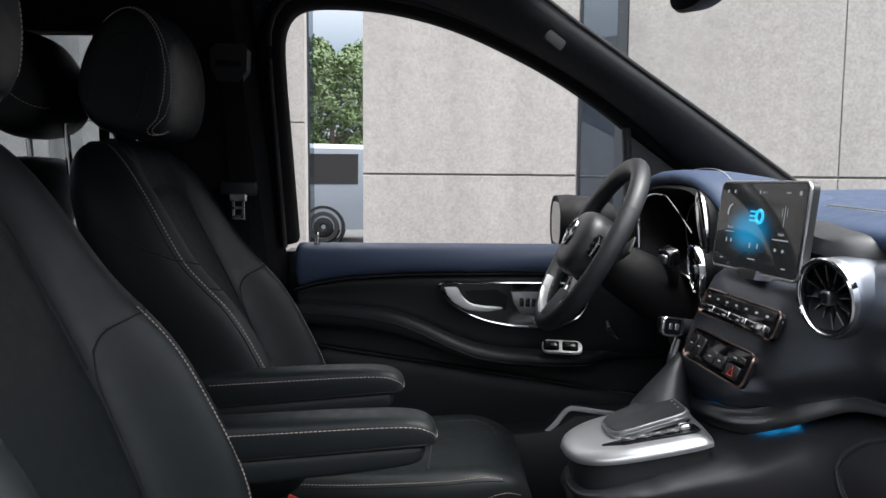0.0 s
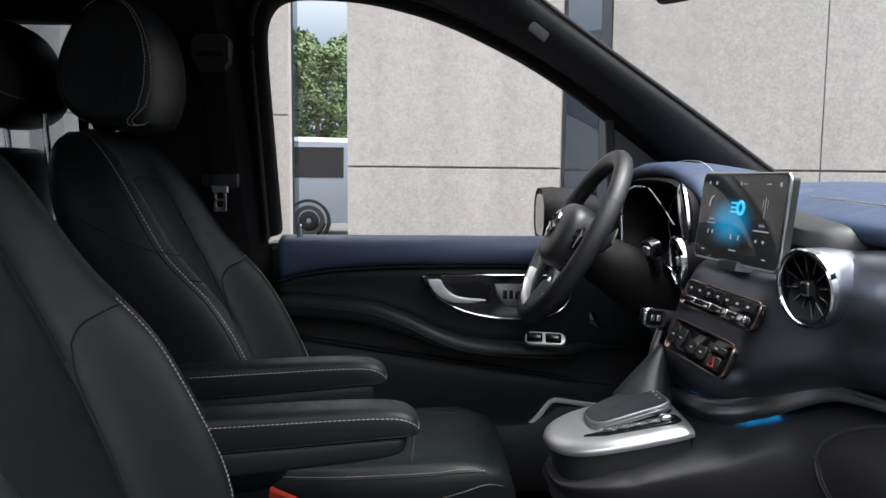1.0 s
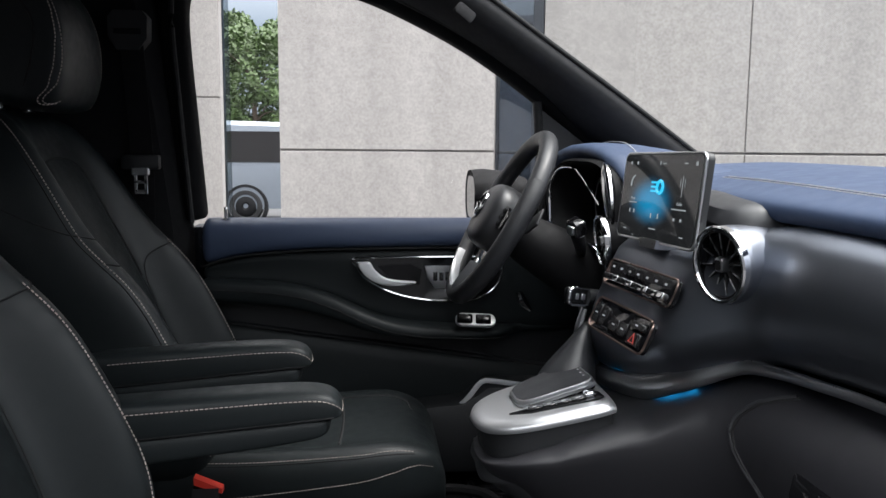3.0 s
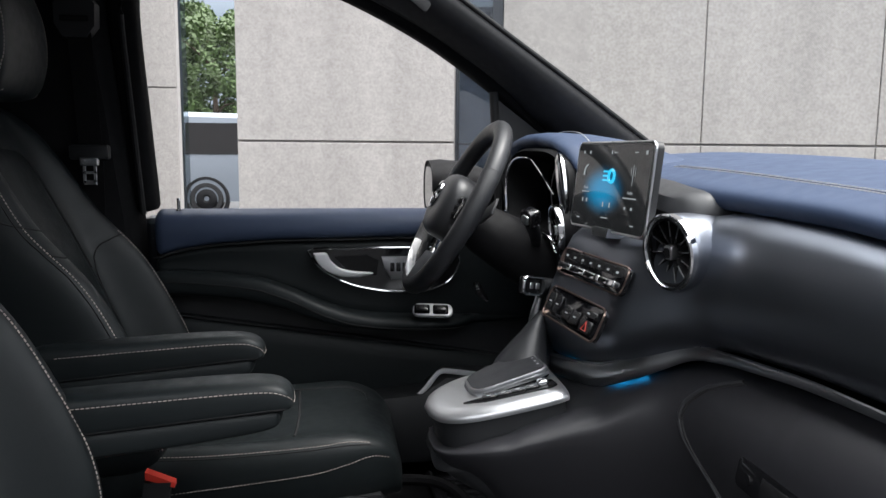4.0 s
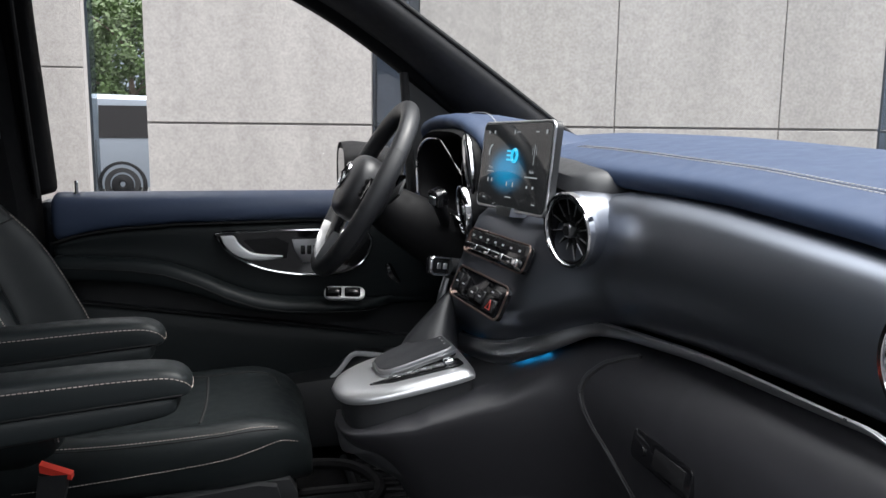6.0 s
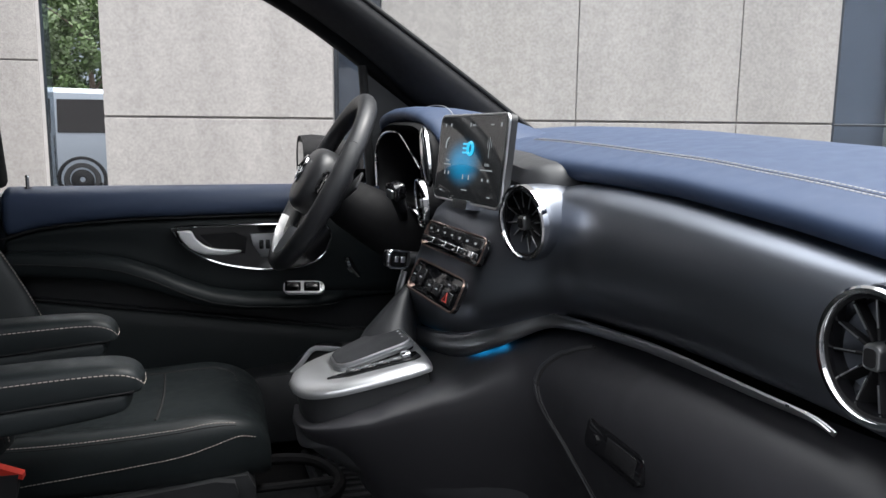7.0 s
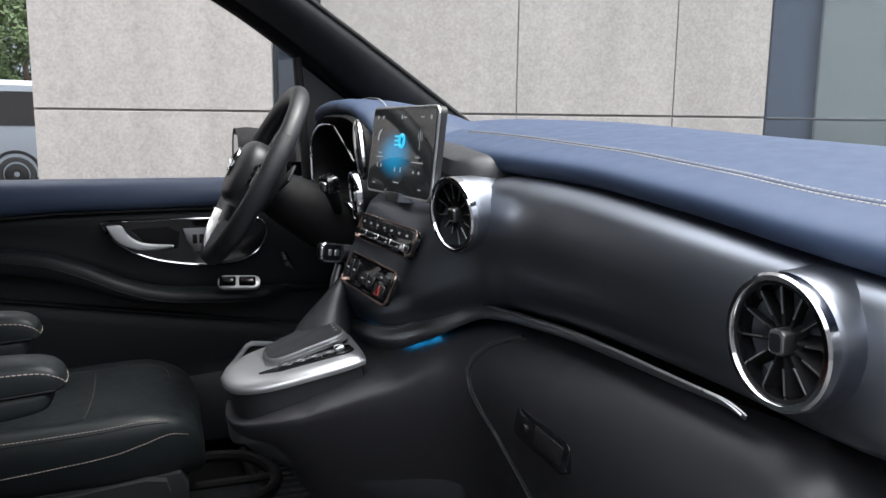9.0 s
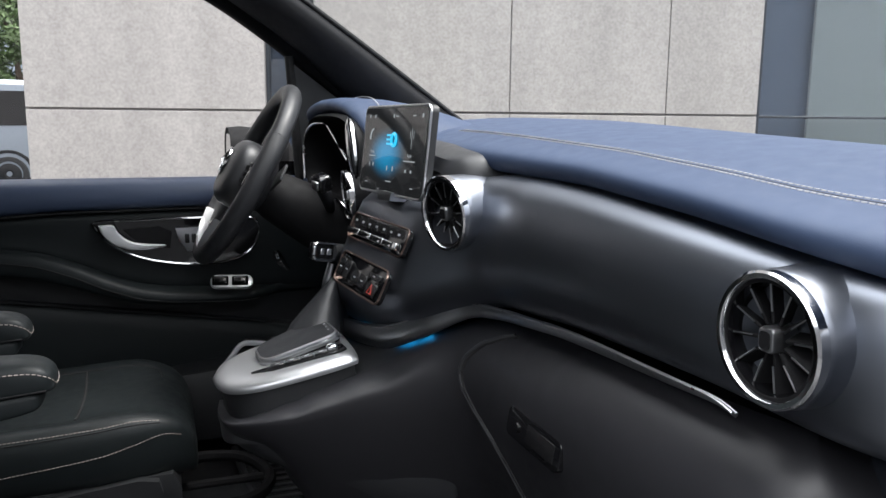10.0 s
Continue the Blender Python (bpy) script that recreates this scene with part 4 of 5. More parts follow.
hr = part("headrest", loft([[Vector((-0.96 + (x + 0.96) * s, 1.95 + v, 1.61 + (z - 1.61) * s)) for x, z in prof] for v, s in ((-0.13, 0.45), (-0.125, 0.72), (-0.10, 0.87), (0, 0.91), (0.10, 0.87), (0.125, 0.72), (0.13, 0.45))]), LEATHER, rear, "rounded black leather headrest", sub=2)
part("stitching", dashes(lay([(-1.01, 1.845, 1.69), (-0.985, 1.842, 1.63), (-0.965, 1.842, 1.585), (-0.93, 1.843, 1.56), (-0.895, 1.85, 1.553)], skin(hr)), 0.006, 0.003, 0.001), THREAD, hr)
for px in (-0.975, -0.885):
    part("headrest_post", tube([(px, 1.93, 1.40), (px - 0.008, 1.93, 1.52)], 0.0075, 10), CHROME, rear, "chrome headrest post")

# ---- dashboard ----
dash = thing("dashboard", (0.8, 1.43, 0.5), "black and navy leather dashboard with brushed dark trim", "dashboard")
TOP = [(0.45, 0.750, 1.250, 0.80, 1.297, 1.366), (0.54, 0.740, 1.258, 0.795, 1.304, 1.3655), (0.63, 0.722, 1.270, 0.780, 1.3075, 1.3625), (0.763, 0.710, 1.286, 0.765, 1.322, 1.360),
       (0.98, 0.695, 1.303, 0.750, 1.339, 1.367), (1.26, 0.662, 1.307, 0.730, 1.350, 1.378), (1.40, 0.655, 1.304, 0.725, 1.3535, 1.3835), (1.60, 0.66, 1.31, 0.73, 1.3545, 1.386), (1.85, 0.70, 1.322, 0.76, 1.366, 1.386), (2.13, 0.72, 1.32, 0.78, 1.36, 1.375)]
rings = []
for i in range(33):
    y = 0.45 + (2.13 - 0.45) * i / 32
    xl, zl, xs_, zs, zf = ramp(y, TOP)
    rings.append([Vector(p) for p in ((xl + 0.10, y, zl - 0.03), (xl + 0.04, y, zl - 0.012), (xl + 0.012, y, zl - 0.014), (xl - 0.006, y, zl - 0.008), (xl - 0.013, y, zl + 0.010), (xl - 0.004, y, zl + 0.50 * (zs - zl) + 0.004), (xl * 0.50 + xs_ * 0.50, y, zl * 0.20 + zs * 0.80), (xs_ - 0.004, y, zs + 0.001),
                                      (xs_ + 0.004, y, zs + 0.0015), (xs_ + 0.10, y, zs * 0.55 + zf * 0.45), (1.02, y, zf), (1.08, y, zf - 0.02), (1.08, y, zf - 0.09))])
pad = part("top_pad", loft(rings), NAVY, dash, "navy leather dashboard top", sub=2)
line = [Vector((ramp(y, TOP)[2], y, ramp(y, TOP)[3] + 0.0012)) for y in (0.46, 0.55, 0.7, 0.85, 1.0, 1.15, 1.3, 1.42, 1.55)]
part("stitching", join(dashes(lay([p + Vector((-0.006, 0, 0.0)) for p in line], skin(pad), 0.0004, 80), 0.006, 0.002, 0.0010), dashes(lay([p + Vector((0.006, 0, 0.003)) for p in line], skin(pad), 0.0004, 80), 0.006, 0.002, 0.0010)), THREAD_LIGHT, pad, "pale double stitching")
part("pad_seam", tube(lay(line, skin(pad), -0.0003, 60), 0.0010, 6), CREASE, pad)

FACE = [
    ((0.62, 1.655, 1.24), (0.60, 1.65, 1.19), (0.57, 1.645, 1.115), (0.55, 1.64, 1.06), (0.53, 1.64, 0.985)),
    ((0.545, 1.602, 1.24), (0.520, 1.600, 1.19), (0.488, 1.594, 1.115), (0.464, 1.590, 1.06), (0.478, 1.610, 0.966)),
    ((0.540, 1.560, 1.24), (0.519, 1.560, 1.19), (0.489, 1.557, 1.115), (0.467, 1.550, 1.06), (0.500, 1.572, 0.956)),
    ((0.553, 1.440, 1.24), (0.532, 1.440, 1.19), (0.503, 1.440, 1.115), (0.481, 1.440, 1.06), (0.538, 1.434, 0.972)),
    ((0.575, 1.330, 1.245), (0.545, 1.330, 1.19), (0.517, 1.330, 1.115), (0.498, 1.330, 1.064), (0.584, 1.334, 1.013)),
    ((0.622, 1.270, 1.282), (0.585, 1.270, 1.21), (0.556, 1.268, 1.130), (0.558, 1.266, 1.083), (0.642, 1.265, 1.052)),
    ((0.655, 1.205, 1.296), (0.620, 1.205, 1.264), (0.606, 1.205, 1.165), (0.634, 1.205, 1.10), (0.672, 1.200, 1.066)),
    ((0.664, 1.155, 1.298), (0.634, 1.155, 1.268), (0.624, 1.155, 1.165), (0.648, 1.155, 1.103), (0.677, 1.155, 1.070)),
    ((0.680, 1.100, 1.300), (0.636, 1.100, 1.273), (0.621, 1.100, 1.175), (0.652, 1.100, 1.107), (0.682, 1.100, 1.074)),
    ((0.704, 0.980, 1.297), (0.656, 0.980, 1.270), (0.645, 0.980, 1.180), (0.666, 0.980, 1.115), (0.692, 0.980, 1.082)),
    ((0.726, 0.770, 1.280), (0.682, 0.770, 1.254), (0.670, 0.770, 1.175), (0.686, 0.770, 1.115), (0.706, 0.770, 1.087)),
    ((0.738, 0.680, 1.270), (0.696, 0.680, 1.243), (0.690, 0.680, 1.170), (0.700, 0.680, 1.112), (0.716, 0.680, 1.084)),
    ((0.752, 0.600, 1.262), (0.714, 0.600, 1.235), (0.708, 0.600, 1.165), (0.717, 0.600, 1.108), (0.728, 0.600, 1.076)),
    ((0.758, 0.530, 1.255), (0.722, 0.530, 1.228), (0.717, 0.530, 1.160), (0.726, 0.530, 1.108), (0.737, 0.530, 1.076)),
    ((0.785, 0.455, 1.250), (0.760, 0.450, 1.215), (0.755, 0.448, 1.160), (0.76, 0.450, 1.11), (0.77, 0.455, 1.076)),
]
rows = [spline([s[k] for s in FACE], 44) for k in range(5)]
rings = [[r[i] for r in rows] + [rows[4][i] + Vector((0.09, 0, -0.005)), rows[0][i] + Vector((0.09, 0, 0.0))] for i in range(45)]
face = part("face_panel", loft(rings), DASH_FACE, dash, "dark brushed trim panel with soft gloss", sub=1)
TRIM = [(0.474, 1.603, 1.085), (0.462, 1.610, 1.03), (0.468, 1.614, 0.988), (0.498, 1.582, 0.957), (0.538, 1.436, 0.972), (0.582, 1.336, 1.014), (0.640, 1.264, 1.055), (0.667, 1.20, 1.0635), (0.679, 1.10, 1.072), (0.687, 0.98, 1.081), (0.701, 0.77, 1.0845), (0.709, 0.70, 1.084), (0.713, 0.672, 1.077)]
tp = spline(TRIM, 90)
WIDE = [(0.66, 0.003), (0.70, 0.0045), (0.77, 0.0055), (0.98, 0.008), (1.1, 0.009), (1.2, 0.0105), (1.264, 0.014), (1.336, 0.020), (1.44, 0.0235), (1.58, 0.021), (1.62, 0.016)]
rad = [ramp(p.y, WIDE) / 1.7 * min(1.0, 0.25 + 0.05 * i) for i, p in enumerate(tp)]
part("trim_strip", tube([p + Vector((-0.004, 0, -0.002)) for p in tp], rad, 14, flat=1.7), DARK_SATIN, dash, "dark satin metal strip under the panel")
part("trim_edge", tube([p + Vector((-0.010 - 0.2 * r, 0, -0.002 + 1.5 * r)) for p, r in zip(tp, rad)], 0.0016, 6), SATIN, dash, "bright edge of the strip")
part("ambient_light", tube([p + Vector((0.012, 0.004, -0.3 * r - 0.011)) for p, r in zip(tp, rad) if 1.335 < p.y < 1.57 and p.z < 1.05], 0.0028, 6), BLUE_GLOW, dash, "blue ambient light strip")

# lower panel with the glove box
# rows: plan of the bulge (x, y), top and bottom heights, depth of the roll
SWEEP = [(0.234, 1.54, 0.842, 0.81, 0.2), (0.226, 1.48, 0.842, 0.805, 0.2), (0.230, 1.42, 0.845, 0.795, 0.25), (0.248, 1.380, 0.853, 0.78, 0.35), (0.285, 1.352, 0.865, 0.76, 0.5), (0.34, 1.332, 0.882, 0.68, 0.6), (0.42, 1.320, 0.908, 0.59, 0.7), (0.50, 1.305, 0.938, 0.51, 0.75), (0.56, 1.278, 0.995, 0.48, 0.85),
         (0.598, 1.240, 1.032, 0.50, 1.0), (0.617, 1.190, 1.048, 0.50, 1.0), (0.626, 1.12, 1.047, 0.50, 1.0), (0.634, 1.02, 1.054, 0.50, 1.0), (0.645, 0.88, 1.062, 0.50, 1.0), (0.658, 0.74, 1.067, 0.50, 1.0), (0.672, 0.63, 1.070, 0.50, 1.0), (0.692, 0.575, 1.070, 0.50, 1.0), (0.73, 0.54, 1.068, 0.50, 1.0), (0.80, 0.525, 1.06, 0.50, 1.0)]
ROLL = [(0.0, 0.085), (0.03, 0.045), (0.09, 0.012), (0.2, 0.0), (0.36, 0.014), (0.55, 0.048), (0.78, 0.11), (1.0, 0.18)]
TIGHT = [0.0, 0.012, 0.03, 0.06, 0.20, 0.45, 0.75, 1.0]
plan = spline([(r[0], r[1], 0) for r in SWEEP], 68)
rings = []
for i, p in enumerate(plan):
    d = (plan[min(68, i + 1)] - plan[max(0, i - 1)]).normalized()
    inward = Vector((-d.y, d.x, 0))
    if inward.x < 0 and inward.y < 0:
        inward = -inward
    near = sorted(range(len(SWEEP)), key=lambda j: (Vector((SWEEP[j][0], SWEEP[j][1], 0)) - p).length)[:2]
    da, db = [(Vector((SWEEP[j][0], SWEEP[j][1], 0)) - p).length + 1e-6 for j in near]
    zt, zb, ro = [(SWEEP[near[0]][c] * db + SWEEP[near[1]][c] * da) / (da + db) for c in (2, 3, 4)]
    k = max(0.0, min(1.0, (ro - 0.72) / 0.28))
    rings.append([Vector((p.x, p.y, zt + (zb - zt) * (q + (t - q) * k))) + inward * (o * ro) for (t, o), q in zip(ROLL, TIGHT)])
low = part("lower_panel", loft(rings, False), LOWER, dash, "black grained lower panel with glove box", sub=1)
gl = spline([(0.672, 1.150, 1.046), (0.640, 1.190, 1.022), (0.616, 1.222, 0.985), (0.608, 1.222, 0.945), (0.612, 1.19, 0.90), (0.626, 1.12, 0.84), (0.640, 1.07, 0.78), (0.66, 1.03, 0.72)], 40)
gl = lay(gl[::4], skin(low), 0.0, 50)
part("glove_box_seam", tube(gl, 0.0028, 6), CREASE, low)
part("glove_box_edge", tube([p + Vector((-0.0015, 0.006, 0.001)) for p in gl], 0.0042, 8), PLASTIC_GREY, low)
lm = basis((0.636, 1.005, 0.926), (0.07, -0.99, -0.05), (0.15, 0.0, 0.98))
latch = part("glove_box_latch", slab(rounded(0.150, 0.046, 0.012), 0.014, lm, 0.002), PIANO, low, "black recessed glove box latch")
part("lock", tube([lm @ Vector((-0.045, -0.004, 0)), lm @ Vector((-0.045, -0.004, 0.003))], 0.008, 16), PIANO, latch)
part("latch_grip", rbox((-0.015, -0.014, -0.002), (0.060, 0.014, 0.0015), 0.001, 2, lm), BUTTON, latch)

part("core", rbox((0.82, 0.60, 0.5), (1.04, 2.10, 1.24), 0.005), MATT_BLACK, dash, smooth=False)

# instrument binnacle
def hood_z(y):
    return ramp(y, [(1.56, 1.300), (1.62, 1.350), (1.68, 1.396), (1.75, 1.415), (1.85, 1.424), (1.95, 1.421), (2.02, 1.408), (2.06, 1.385), (2.085, 1.34), (2.095, 1.28)])


rings = []
for i in range(28):
    y = 1.56 + (2.095 - 1.56) * i / 27
    z = hood_z(y)
    f = ramp(y, [(1.56, 0.62), (1.62, 0.555), (1.7, 0.535), (1.9, 0.512), (2.03, 0.497), (2.095, 0.53)])
    rings.append([Vector(p) for p in ((f + 0.05, y, z - 0.045), (f + 0.01, y, z - 0.034), (f, y, z - 0.026), (f - 0.002, y, z - 0.014), (f + 0.012, y, z - 0.002), (f + 0.05, y, z), (0.72, y, z - 0.006 if z > 1.37 else z), (0.84, y, min(z, 1.362)), (0.86, y, 1.33))])
hood = part("instrument_hood", loft(rings), NAVY, dash, "navy leather hood over the instruments", sub=1)
part("stitching", dashes([Vector((0.60, y, hood_z(y) + 0.0012)) for y in (1.58, 1.65, 1.75, 1.85, 1.95, 2.02)], 0.006, 0.002, 0.001), THREAD_LIGHT, hood)


def bin_ring(x, k):
    out = []
    for a in range(40):
        t = math.tau * a / 40
        y, z = math.cos(t), math.sin(t)
        sy, sz = abs(y) ** 0.6 * (1 if y > 0 else -1), abs(z) ** 0.7 * (1 if z > 0 else -1)
        out.append(Vector((x + 0.02 * (1 - k) - 0.03 * sy * 0.5, 1.845 + 0.195 * sy * k, 1.285 + 0.092 * sz * k)))
    return out


part("instrument_shell", loft([bin_ring(0.66, 1.12), bin_ring(0.522, 1.10), bin_ring(0.512, 1.04), bin_ring(0.525, 0.99), bin_ring(0.62, 0.92)], True, False), MATT_BLACK, dash, "black instrument surround")
cl = part("instrument_panel", loft([bin_ring(0.612, 0.95), bin_ring(0.618, 0.95)]), PIANO, dash, "dark instrument cluster")
for cy, rr in ((1.755, 0.066), (1.935, 0.066)):
    m = Matrix.Translation((0.600, cy, 1.28)) @ pose(0, 0, 0, 0, -90, 0)
    part("dial", disc_ring(rr, rr * 0.93, 0.02, m, 40), SATIN, cl, "dial with a bright ring")
    marks = []
    for k in range(13):
        t = radians(-30 + 20 * k)
        marks.append(rbox((-0.003, -0.001, 0), (0.003, 0.001, 0.001), 0, m=m @ pose(0, 0, 0, 0, 0, math.degrees(t)) @ Matrix.Translation((rr * 0.8, 0, -0.015))))
    part("dial_marks", join(*marks), SCREEN_RED if cy < 1.8 else SCREEN_WHITE, cl, smooth=False)
part("cluster_trim", tube(spline([(0.492, 2.02, 1.225), (0.492, 2.03, 1.31), (0.503, 2.0, 1.355), (0.525, 1.94, 1.363), (0.526, 1.86, 1.343), (0.530, 1.79, 1.312), (0.536, 1.745, 1.285)], 40), 0.0032, 8), CHROME, dash, "chrome instrument trim line")
bl = spline([(0.533, 1.715, 1.372), (0.527, 1.682, 1.360), (0.524, 1.655, 1.325), (0.526, 1.640, 1.280), (0.530, 1.635, 1.245)], 20)
part("cluster_blade", tube(bl, [0.004 + 0.013 * math.sin(math.pi * (0.12 + 0.8 * i / 20)) for i in range(21)], 10, flat=0.6, up=(1, 0.2, 0)), CHROME, dash, "broad chrome blade beside the instruments")
part("lower_blade", tube(spline([(0.50, 1.70, 1.205), (0.51, 1.67, 1.195), (0.52, 1.645, 1.17), (0.53, 1.63, 1.13)], 16), 0.003, 8), CHROME, dash)
# driver's knee panel and the shroud behind the wheel
part("knee_panel", loft([[Vector((x + d, y, z)) for x, z in ((0.60, 1.22), (0.545, 1.19), (0.53, 1.10), (0.56, 0.98), (0.64, 0.85), (0.8, 0.80), (0.8, 1.22))] for y, d in ((1.62, 0.03), (1.70, 0.0), (1.9, 0.0), (2.05, 0.01), (2.12, 0.04))]), PLASTIC, dash, "black panel under the steering wheel", sub=1)
# grey block behind the screen
part("screen_console", loft([[Vector((x, y, z)) for x, z in ((0.598 + d, 1.288 + e), (0.606 + d, 1.312 + e), (0.63 + d, 1.326 + e), (0.70, 1.328 + e), (0.70, 1.25), (0.62 + d, 1.27 + e))]
                             for y, d, e in ((1.60, 0.0, 0.012), (1.4, 0.0, 0.006), (1.32, 0.0, 0.0), (1.275, 0.003, -0.003), (1.252, 0.010, -0.007), (1.238, 0.022, -0.014), (1.231, 0.042, -0.024))]), PLASTIC_GREY, dash, "dark grey block behind the screen")


def air_vent(c, a, r, parent, label, tilt=0):
    """A round vent facing the rear, turned a degrees to the near side."""
    m = Matrix.Translation(c) @ pose(0, 0, 0, 0, 0, a) @ pose(0, 0, 0, 0, -90 + tilt, 0)
    v = part("air_vent", join(disc_ring(r * 0.90, r * 0.80, 0.06, m @ Matrix.Translation((0, 0, -0.004)), 48)), MATT_BLACK, parent, label)
    part("ring", disc_ring(r, r * 0.86, 0.013, m, 56), CHROME, v, "polished chrome vent ring")
    part("inner_ring", disc_ring(r * 0.86, r * 0.80, 0.03, m @ Matrix.Translation((0, 0, -0.006)), 48), PIANO, v)
    part("well", slab([(r * 0.82 * math.cos(k * math.tau / 32), r * 0.82 * math.sin(k * math.tau / 32)) for k in range(32)], 0.004, m @ Matrix.Translation((0, 0, -0.045))), MATT_BLACK, v)
    for k in range(12):
        f = m @ pose(0, 0, 0, 0, 0, 30 * k + 8) @ Matrix.Translation((0, 0, -0.016))
        part("fin", rbox((r * 0.22, -0.0016, -0.016), (r * 0.81, 0.0016, 0.004), 0.0007, 1, f @ pose(0, 0, 0, 18, 0, 0)), MATT_BLACK, v)
        part("fin_edge", rbox((r * 0.40, -0.0007, 0.0), (r * 0.79, 0.0007, 0.0014), 0, m=f @ pose(0, 0, 0, 18, 0, 0) @ Matrix.Translation((0, 0, 0.004))), DARK_SATIN, v, "bright fin edge")
    hub = part("hub", slab(rounded(r * 0.38, r * 0.32, r * 0.10), 0.03, m @ Matrix.Translation((0, 0, -0.002)), 0.004), SATIN, v, "satin metal vent hub")
    part("hub_face", slab(rounded(r * 0.26, r * 0.20, r * 0.06), 0.002, m @ Matrix.Translation((0, 0, -0.001))), MATT_BLACK, hub)
    return v


air_vent((0.576, 1.236, 1.226), 14, 0.063, dash, "round air vent with chrome ring beside the screen", -6)
air_vent((0.512, 1.662, 1.216), -4, 0.054, dash, "round air vent with chrome ring beside the instruments", -6)
air_vent((0.676, 0.606, 1.178), 2, 0.067, dash, "round air vent with chrome ring at the dashboard's end", -2)


def pod(c, a, r, deep):
    m = Matrix.Translation(c) @ pose(0, 0, 0, 0, 0, a) @ pose(0, 0, 0, 0, -90, 0)
    prof = [(r * 0.96, -0.008), (r * 1.0, -0.011), (r * 1.015, -0.018), (r * 1.02, -deep * 0.45), (r * 1.035, -deep * 0.7), (r * 1.07, -deep * 0.88), (r * 1.14, -deep)]
    bm = loft([[Vector((q * math.cos(k * math.tau / 48), q * math.sin(k * math.tau / 48), z)) for k in range(48)] for q, z in prof], True, False)
    bm.transform(m)
    return bm


part("vent_pod", pod((0.578, 1.236, 1.226), 14, 0.0625, 0.105), DASH_FACE, dash)
part("vent_pod", pod((0.678, 0.606, 1.178), 2, 0.067, 0.062), DASH_FACE, dash)

# climate strip and switch panel
def quad_basis(tl, tr, bl_):
    tl, tr, bl_ = Vector(tl), Vector(tr), Vector(bl_)
    o = (tr + bl_) / 2
    return basis(o, tr - tl, tl - bl_), (tr - tl).length, (tl - bl_).length


m, w, h = quad_basis((0.514, 1.573, 1.192), (0.543, 1.298, 1.192), (0.495, 1.567, 1.146))
cp = part("climate_panel", slab(rounded(w, h, 0.012), 0.008, m, 0.0015), PIANO, dash, "glossy climate control panel")
part("edge", tube([m @ Vector((x, y, 0.001)) for x, y in rounded(w, h, 0.012)], 0.0018, 6, True), COPPER, cp, "thin copper-coloured edge")
for k in range(7):
    part("button", rbox((-w * 0.46 + k * w * 0.13, 0.004, 0), (-w * 0.46 + k * w * 0.13 + w * 0.124, h * 0.42, 0.0012), 0.0004, 1, m), BUTTON, cp)
    part("symbol", rbox((-w * 0.43 + k * w * 0.13, 0.009, 0.0012), (-w * 0.43 + k * w * 0.13 + 0.009, 0.013, 0.0016), 0, m=m), PRINT, cp, smooth=False)
for k in range(4):
    part("rocker", rbox((-w * 0.47 + k * w * 0.225, -h * 0.34, 0.0), (-w * 0.47 + k * w * 0.225 + w * 0.220, -0.004, 0.009), 0.003, 3, m), CHROME, cp, "chrome rocker key")
m, w, h = quad_basis((0.486, 1.560, 1.119), (0.513, 1.330, 1.115), (0.463, 1.545, 1.063))
sp = part("switch_panel", slab(rounded(w, h, 0.014), 0.008, m, 0.0015), PIANO, dash, "glossy black switch panel")
part("edge", tube([m @ Vector((x, y, 0.001)) for x, y in rounded(w, h, 0.014)], 0.0022, 6, True), COPPER, sp, "thin copper-coloured edge")
for k, (x, y, a, b) in enumerate(((-0.095, 0.0, 0.028, 0.036), (-0.062, 0.0, 0.026, 0.036), (-0.012, -0.006, 0.032, 0.024), (0.024, -0.006, 0.032, 0.024), (0.068, 0.012, 0.06, 0.012))):
    part("button", rbox((x - a / 2, y - b / 2, 0), (x + a / 2, y + b / 2, 0.004), 0.0015, 1, m), BUTTON, sp)
    part("symbol", rbox((x - 0.005, y - 0.001, 0.004), (x + 0.005, y + 0.0015, 0.0045), 0, m=m), PRINT, sp, smooth=False)
hz = part("hazard_button", rbox((0.05, -0.024, 0), (0.094, 0.0, 0.004), 0.0015, 1, m), BUTTON, sp)
part("hazard_triangle", tube([m @ Vector(p) for p in ((0.064, -0.019, 0.0045), (0.082, -0.019, 0.0045), (0.073, -0.003, 0.0045))], 0.0014, 6, True), RED, hz, "red warning triangle")

# ---- screen ----
m, w, h = quad_basis((0.541, 1.580, 1.398), (0.574, 1.285, 1.402), (0.522, 1.585, 1.240))
screen = thing("touchscreen", tuple(m.translation - m.to_3x3() @ Vector((0, h / 2, 0))), "free-standing touchscreen lit with a blue menu on the dashboard", "screen")
part("case", slab(rounded(w + 0.004, h + 0.004, 0.014, 8), 0.015, m @ Matrix.Translation((0, 0, -0.002)), 0.003), PLASTIC, screen, "dark grey screen case")
part("rim", tube([m @ Vector((x, y, -0.003)) for x, y in rounded(w + 0.001, h + 0.001, 0.013, 8)], 0.0028, 8, True), SATIN, screen, "silver rim")
disp = part("display", slab(rounded(w - 0.004, h - 0.004, 0.012, 8), 0.003, m), DISPLAY, screen, "glossy black display glass")
part("stand", loft([[m @ Vector((x, y, z)) for x, y in ((-0.03, -h / 2 - 0.012), (0.03, -h / 2 - 0.012), (0.034, -h / 2 + 0.004), (-0.034, -h / 2 + 0.004))] for z in (0.006, -0.05)]), SATIN, screen, "silver screen foot")


